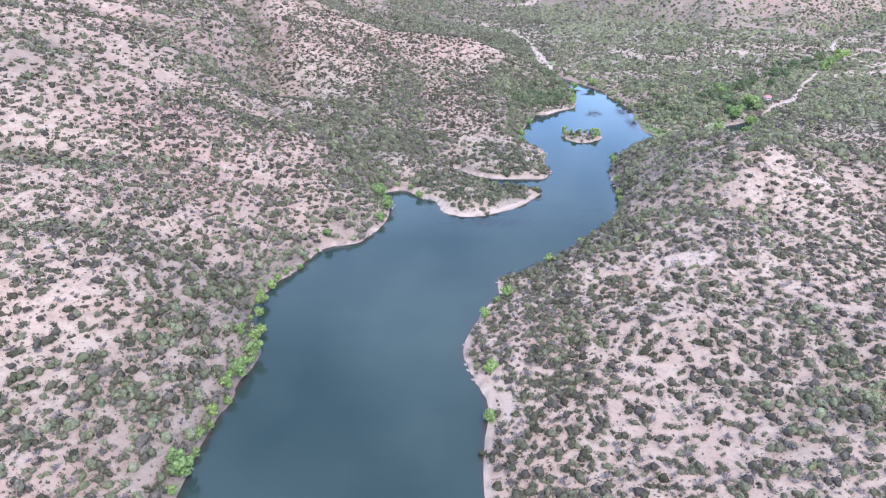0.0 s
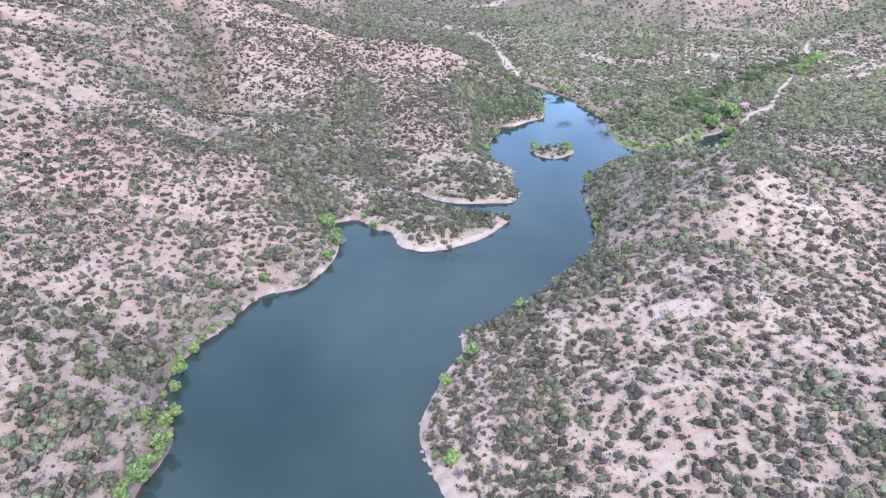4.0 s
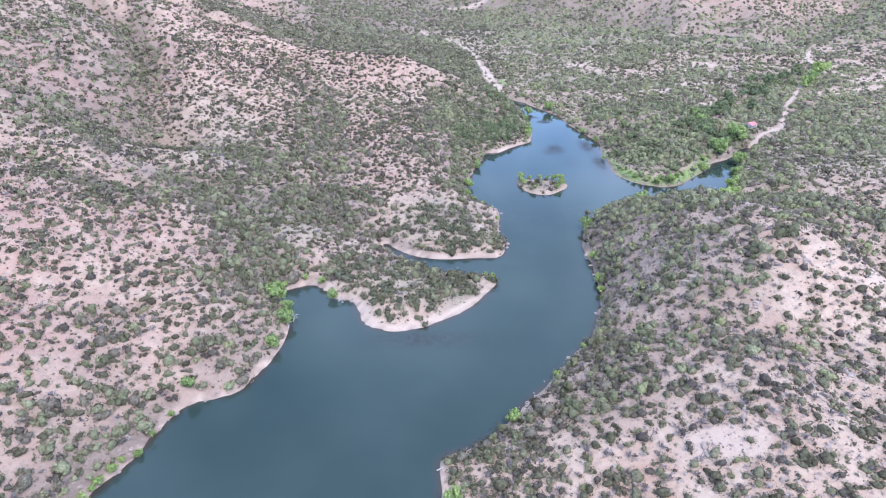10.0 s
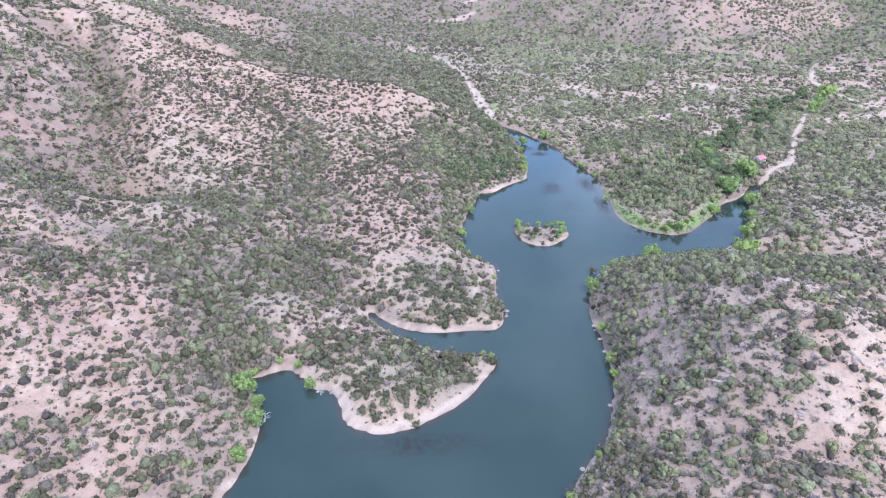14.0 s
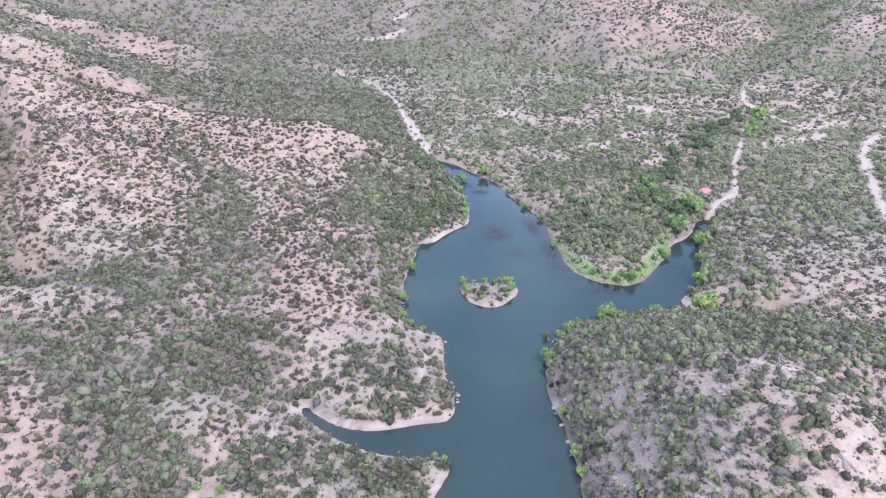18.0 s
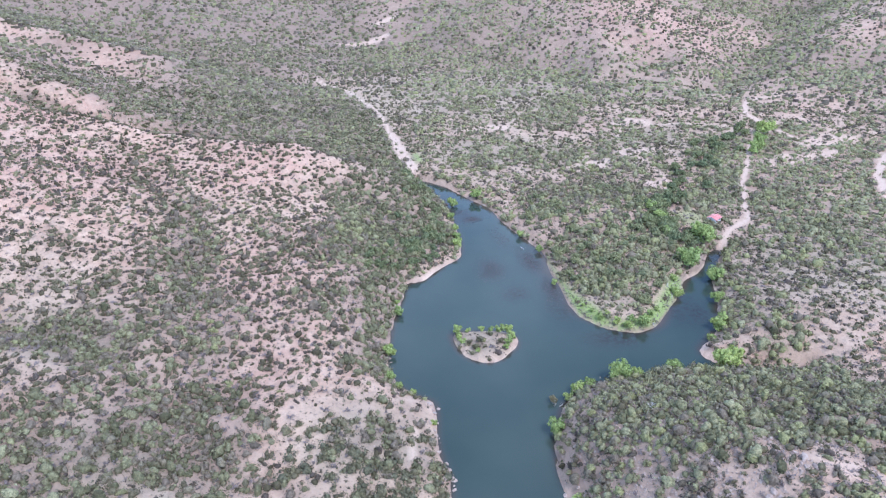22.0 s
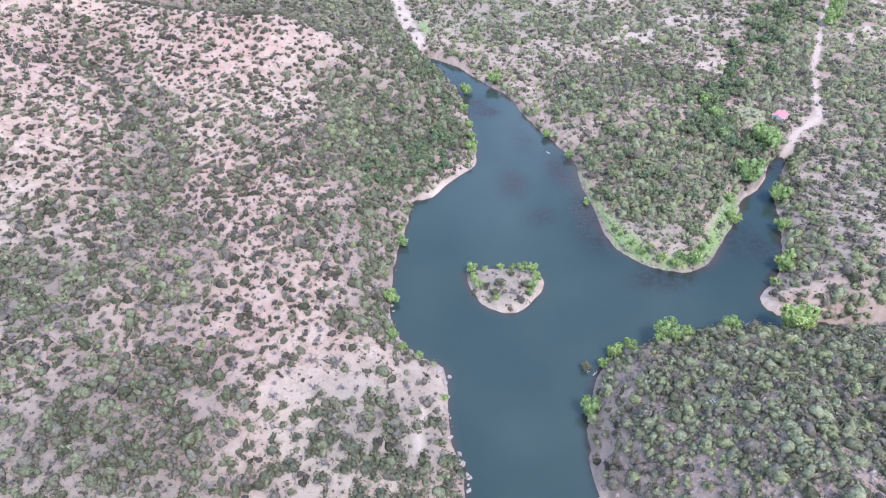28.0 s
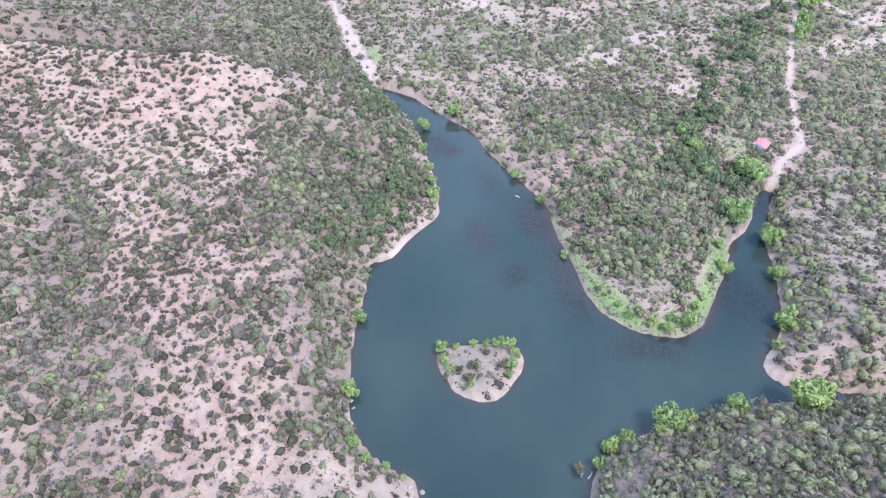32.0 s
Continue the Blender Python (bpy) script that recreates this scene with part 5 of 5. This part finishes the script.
def stones(name, label, spots, count, low, high, seed):
    """Loose stones as one object of stuff, gathered in (x, y, rx, ry) patches."""
    r = np.random.default_rng(seed)
    unit = np.array([(1, 0, 0), (0.2, 0.9, 0), (-0.9, 0.3, 0), (-0.3, -0.9, 0), (0.5, 0.1, 0.62), (-0.1, 0.5, 0.7), (-0.5, -0.2, 0.6), (0.15, -0.5, 0.55)])
    quads = np.array([(0, 1, 5, 4), (1, 2, 6, 5), (2, 3, 7, 6), (3, 0, 4, 7), (4, 5, 6, 7)])
    xs, ys = [], []
    for x, y, rx, ry in spots:
        n = int(count / len(spots))
        xs.append(x + r.normal(0, 0.5, n) * rx)
        ys.append(y + r.normal(0, 0.5, n) * ry)
    x, y = np.concatenate(xs), np.concatenate(ys)
    ok = shore_distance(x, y) > 0.3
    x, y = x[ok], y[ok]
    n = len(x)
    size = low + (high - low) * r.beta(1.1, 3.5, n)
    a = r.uniform(0, 6.28, n)
    co = unit[None] * r.uniform(0.7, 1.3, (n, 8, 3)) * size[:, None, None]
    px = co[..., 0] * np.cos(a)[:, None] - co[..., 1] * np.sin(a)[:, None] + x[:, None]
    py = co[..., 0] * np.sin(a)[:, None] + co[..., 1] * np.cos(a)[:, None] + y[:, None]
    pz = co[..., 2] + (height(x, y) - 0.1 * size)[:, None]
    me = lay(name, np.stack([px, py, pz], -1).reshape(-1, 3), (quads[None] + (np.arange(n) * 8)[:, None, None]).reshape(-1, 4), ROCK, smooth=False)
    tagged(new(name, me), label, "rocks", kind="stuff")


stones("stones", "pale pink broken rock outcrops over the eastern hill", [(30, 290, 30, 40), (20, 262, 24, 26), (46, 312, 30, 26), (62, 250, 50, 40), (30, 200, 50, 40), (0, 180, 50, 50), (75, 300, 40, 30), (60, 200, 60, 60), (-6, 240, 22, 22), (22, 300, 14, 30), (40, 334, 30, 20)], 7000, 0.2, 1.25, 21)
stones("stones", "pale stones strewn over the western spurs", [(-60, 372, 30, 30), (-72, 440, 30, 40), (-52, 430, 20, 40), (-200, 280, 60, 60), (-180, 200, 50, 70), (-235, 470, 50, 70), (-110, 560, 50, 40)], 3000, 0.15, 0.8, 22)

# grass on the north point and reeds on wet ground
gr = np.random.default_rng(31)
tx, ty = scatter(gr, 40, 110, 410, 495, 0.9)
ok = (lush_at(tx, ty) > gr.uniform(0.2, 1, len(tx))) & (shore_distance(tx, ty) > 1.0)
tx, ty = tx[ok], ty[ok]
tuft = [leaf_cloud(gr, [(0, 0, 0.25, 0.45)], 7, 0.5, 0.7) for _ in range(4)]
strew("grass", "lush bright green grass on the damp north shore", "grass", GRASS, tuft, tx, ty, height(tx, ty), gr.uniform(0.22, 0.5, len(tx)), gr.uniform(0.1, 1, len(tx)), gr)

bx, by = scatter(gr, 40, 112, 408, 500, 1.1)
bd = shore_distance(bx, by)
ok = (bd > 0.3) & (bd < 3.2) & (lush_at(bx, by) > 0.05) & (gr.uniform(0, 1, len(bx)) < 0.55)
bx, by = bx[ok], by[ok]
strew("dead_brush", "grey dead twigs and flood debris along the north shore", "brush", TUFTS, SMALL, bx, by, height(bx, by), gr.uniform(0.25, 0.7, len(bx)), gr.uniform(0.3, 1, len(bx)), gr)


# floating weed in the shallows
def weed_mat(cx, cy, rx, ry, count, seed):
    r = np.random.default_rng(seed)
    x, y = cx + rx * 0.55 * r.normal(size=count), cy + ry * 0.55 * r.normal(size=count)
    keep = shore_distance(x, y) < -0.4
    x, y = x[keep], y[keep]
    n = len(x)
    s, turn = r.uniform(0.06, 0.3, n), r.uniform(0, 6.28, n)
    ring_a = turn[:, None] + np.arange(6)[None] * math.pi / 3
    rad = s[:, None] * r.uniform(0.5, 1.2, (n, 6))
    co = np.stack([x[:, None] + rad * np.cos(ring_a), y[:, None] + rad * np.sin(ring_a), np.broadcast_to(r.uniform(0.01, 0.035, n)[:, None], (n, 6))], -1).reshape(-1, 3)
    me = lay("water_weed", co, np.arange(n * 6).reshape(-1, 6), WEED, smooth=False)
    tagged(new("water_weed", me), "brownish mats of weed floating in the shallows", "water plants", kind="stuff")


for i, mat in enumerate([(18.5, 478, 6, 9, 900), (40, 484, 5, 14, 1300), (20, 541, 5, 3.5, 700), (13, 553, 4, 4, 300), (42, 452, 4, 12, 1000), (13, 471, 4, 5, 200)]):
    weed_mat(*mat, 500 + i)


# the cabin by the creek
def cabin(x, y, turn):
    top = tagged(new("cabin"), "small white cabin with a faded red metal roof among trees", "cabin")
    L, W, H, RISE = 6.4, 5.0, 2.5, 0.9
    for name, c, s in (("front_wall", (0, -W / 2, H / 2), (L, 0.18, H)), ("back_wall", (0, W / 2, H / 2), (L, 0.18, H)), ("side_wall", (-L / 2 + 0.09, 0, H / 2), (0.18, W - 0.18, H)), ("side_wall", (L / 2 - 0.09, 0, H / 2), (0.18, W - 0.18, H))):
        bm = bmesh.new()
        box(bm, c, s)
        part(name, bm, WHITE_WALL, top)
    for side in (-1, 1):
        bm = bmesh.new()
        v = [bm.verts.new(p) for p in ((-L / 2, side * 0.0, H + RISE - 0.1), (-L / 2, -W / 2, H), (-L / 2, W / 2, H))]
        bm.faces.new(v)
        bmesh.ops.translate(bm, verts=bm.verts, vec=(0.05 if side < 0 else L - 0.05, 0, 0))
        part("gable", bm, WHITE_WALL, top)
        slab = bmesh.new()
        for k in range(9):
            lo, hi = -L / 2 - 0.5 + k * (L + 1) / 9, -L / 2 - 0.5 + (k + 0.94) * (L + 1) / 9
            q = [slab.verts.new(p) for p in ((lo, 0, H + RISE), (hi, 0, H + RISE), (hi, side * (W / 2 + 0.6), H - 0.16), (lo, side * (W / 2 + 0.6), H - 0.16))]
            q2 = [slab.verts.new(p.co + Vector((0, 0, 0.06))) for p in q]
            slab.faces.new(q)
            slab.faces.new(q2[::-1])
            for j in range(4):
                slab.faces.new((q[j], q[(j + 1) % 4], q2[(j + 1) % 4], q2[j]))
        bmesh.ops.recalc_face_normals(slab, faces=slab.faces)
        part("roof_slope", slab, RED_METAL, top, "faded red sheet metal roof slope")
    bm = bmesh.new()
    box(bm, (0, 0, H + RISE + 0.06), (L + 1.02, 0.25, 0.08))
    part("ridge_cap", bm, RED_METAL, top)
    bm = bmesh.new()
    box(bm, (-0.8, -W / 2 - 0.11, 1.0), (0.9, 0.06, 2.0))
    door = part("door", bm, TIMBER, top, "brown timber door")
    bm = bmesh.new()
    box(bm, (-0.48, -W / 2 - 0.16, 1.0), (0.05, 0.05, 0.14))
    part("handle", bm, DEADWOOD, door)
    for wx0 in (1.5, -2.3):
        bm = bmesh.new()
        box(bm, (wx0, -W / 2 - 0.10, 1.45), (1.0, 0.05, 0.9))
        window = part("window", bm, TIMBER, top)
        bm = bmesh.new()
        box(bm, (wx0, -W / 2 - 0.13, 1.45), (0.84, 0.03, 0.74))
        part("pane", bm, DARK_GLASS, window, "dark window pane")
    for px in (-L / 2 - 0.2, 0.3, L / 2 + 0.2):
        bm = bmesh.new()
        box(bm, (px, -W / 2 - 0.5, 1.16), (0.12, 0.12, 2.36))
        part("porch_post", bm, TIMBER, top)
    top.matrix_basis = Matrix.Translation((x, y, stand(x, y) - 0.05)) @ Matrix.Rotation(turn, 4, "Z")


cabin(154.6, 502.8, radians(34))


def rowing_boat(x, y, turn):
    top = tagged(new("rowing_boat"), "small white rowing boat moored on the upper lake", "boat")
    bm = bmesh.new()
    rings = []
    for s, w, keel in ((-1.3, 0.42, 0.0), (-0.7, 0.56, -0.1), (0.1, 0.58, -0.12), (0.8, 0.42, -0.08), (1.4, 0.04, 0.12)):
        rings.append([bm.verts.new(p) for p in ((s, -w, 0.36), (s, -w * 0.75, 0.02 + keel), (s, 0, keel), (s, w * 0.75, 0.02 + keel), (s, w, 0.36))])
    for a, b in zip(rings, rings[1:]):
        for j in range(4):
            bm.faces.new((a[j], a[j + 1], b[j + 1], b[j]))
    bm.faces.new(rings[0])
    bmesh.ops.solidify(bm, geom=bm.faces[:], thickness=0.04)
    part("hull", bm, HULL, top)
    for s in (-0.6, 0.3):
        bm = bmesh.new()
        box(bm, (s, 0, 0.26), (0.25, 0.98, 0.04))
        part("bench", bm, HULL, top)
    top.matrix_basis = Matrix.Translation((x, y, 0.06)) @ Matrix.Rotation(turn, 4, "Z") @ Matrix.Diagonal((0.85, 0.6, 0.8, 1))


rowing_boat(39.5, 499.0, radians(125))
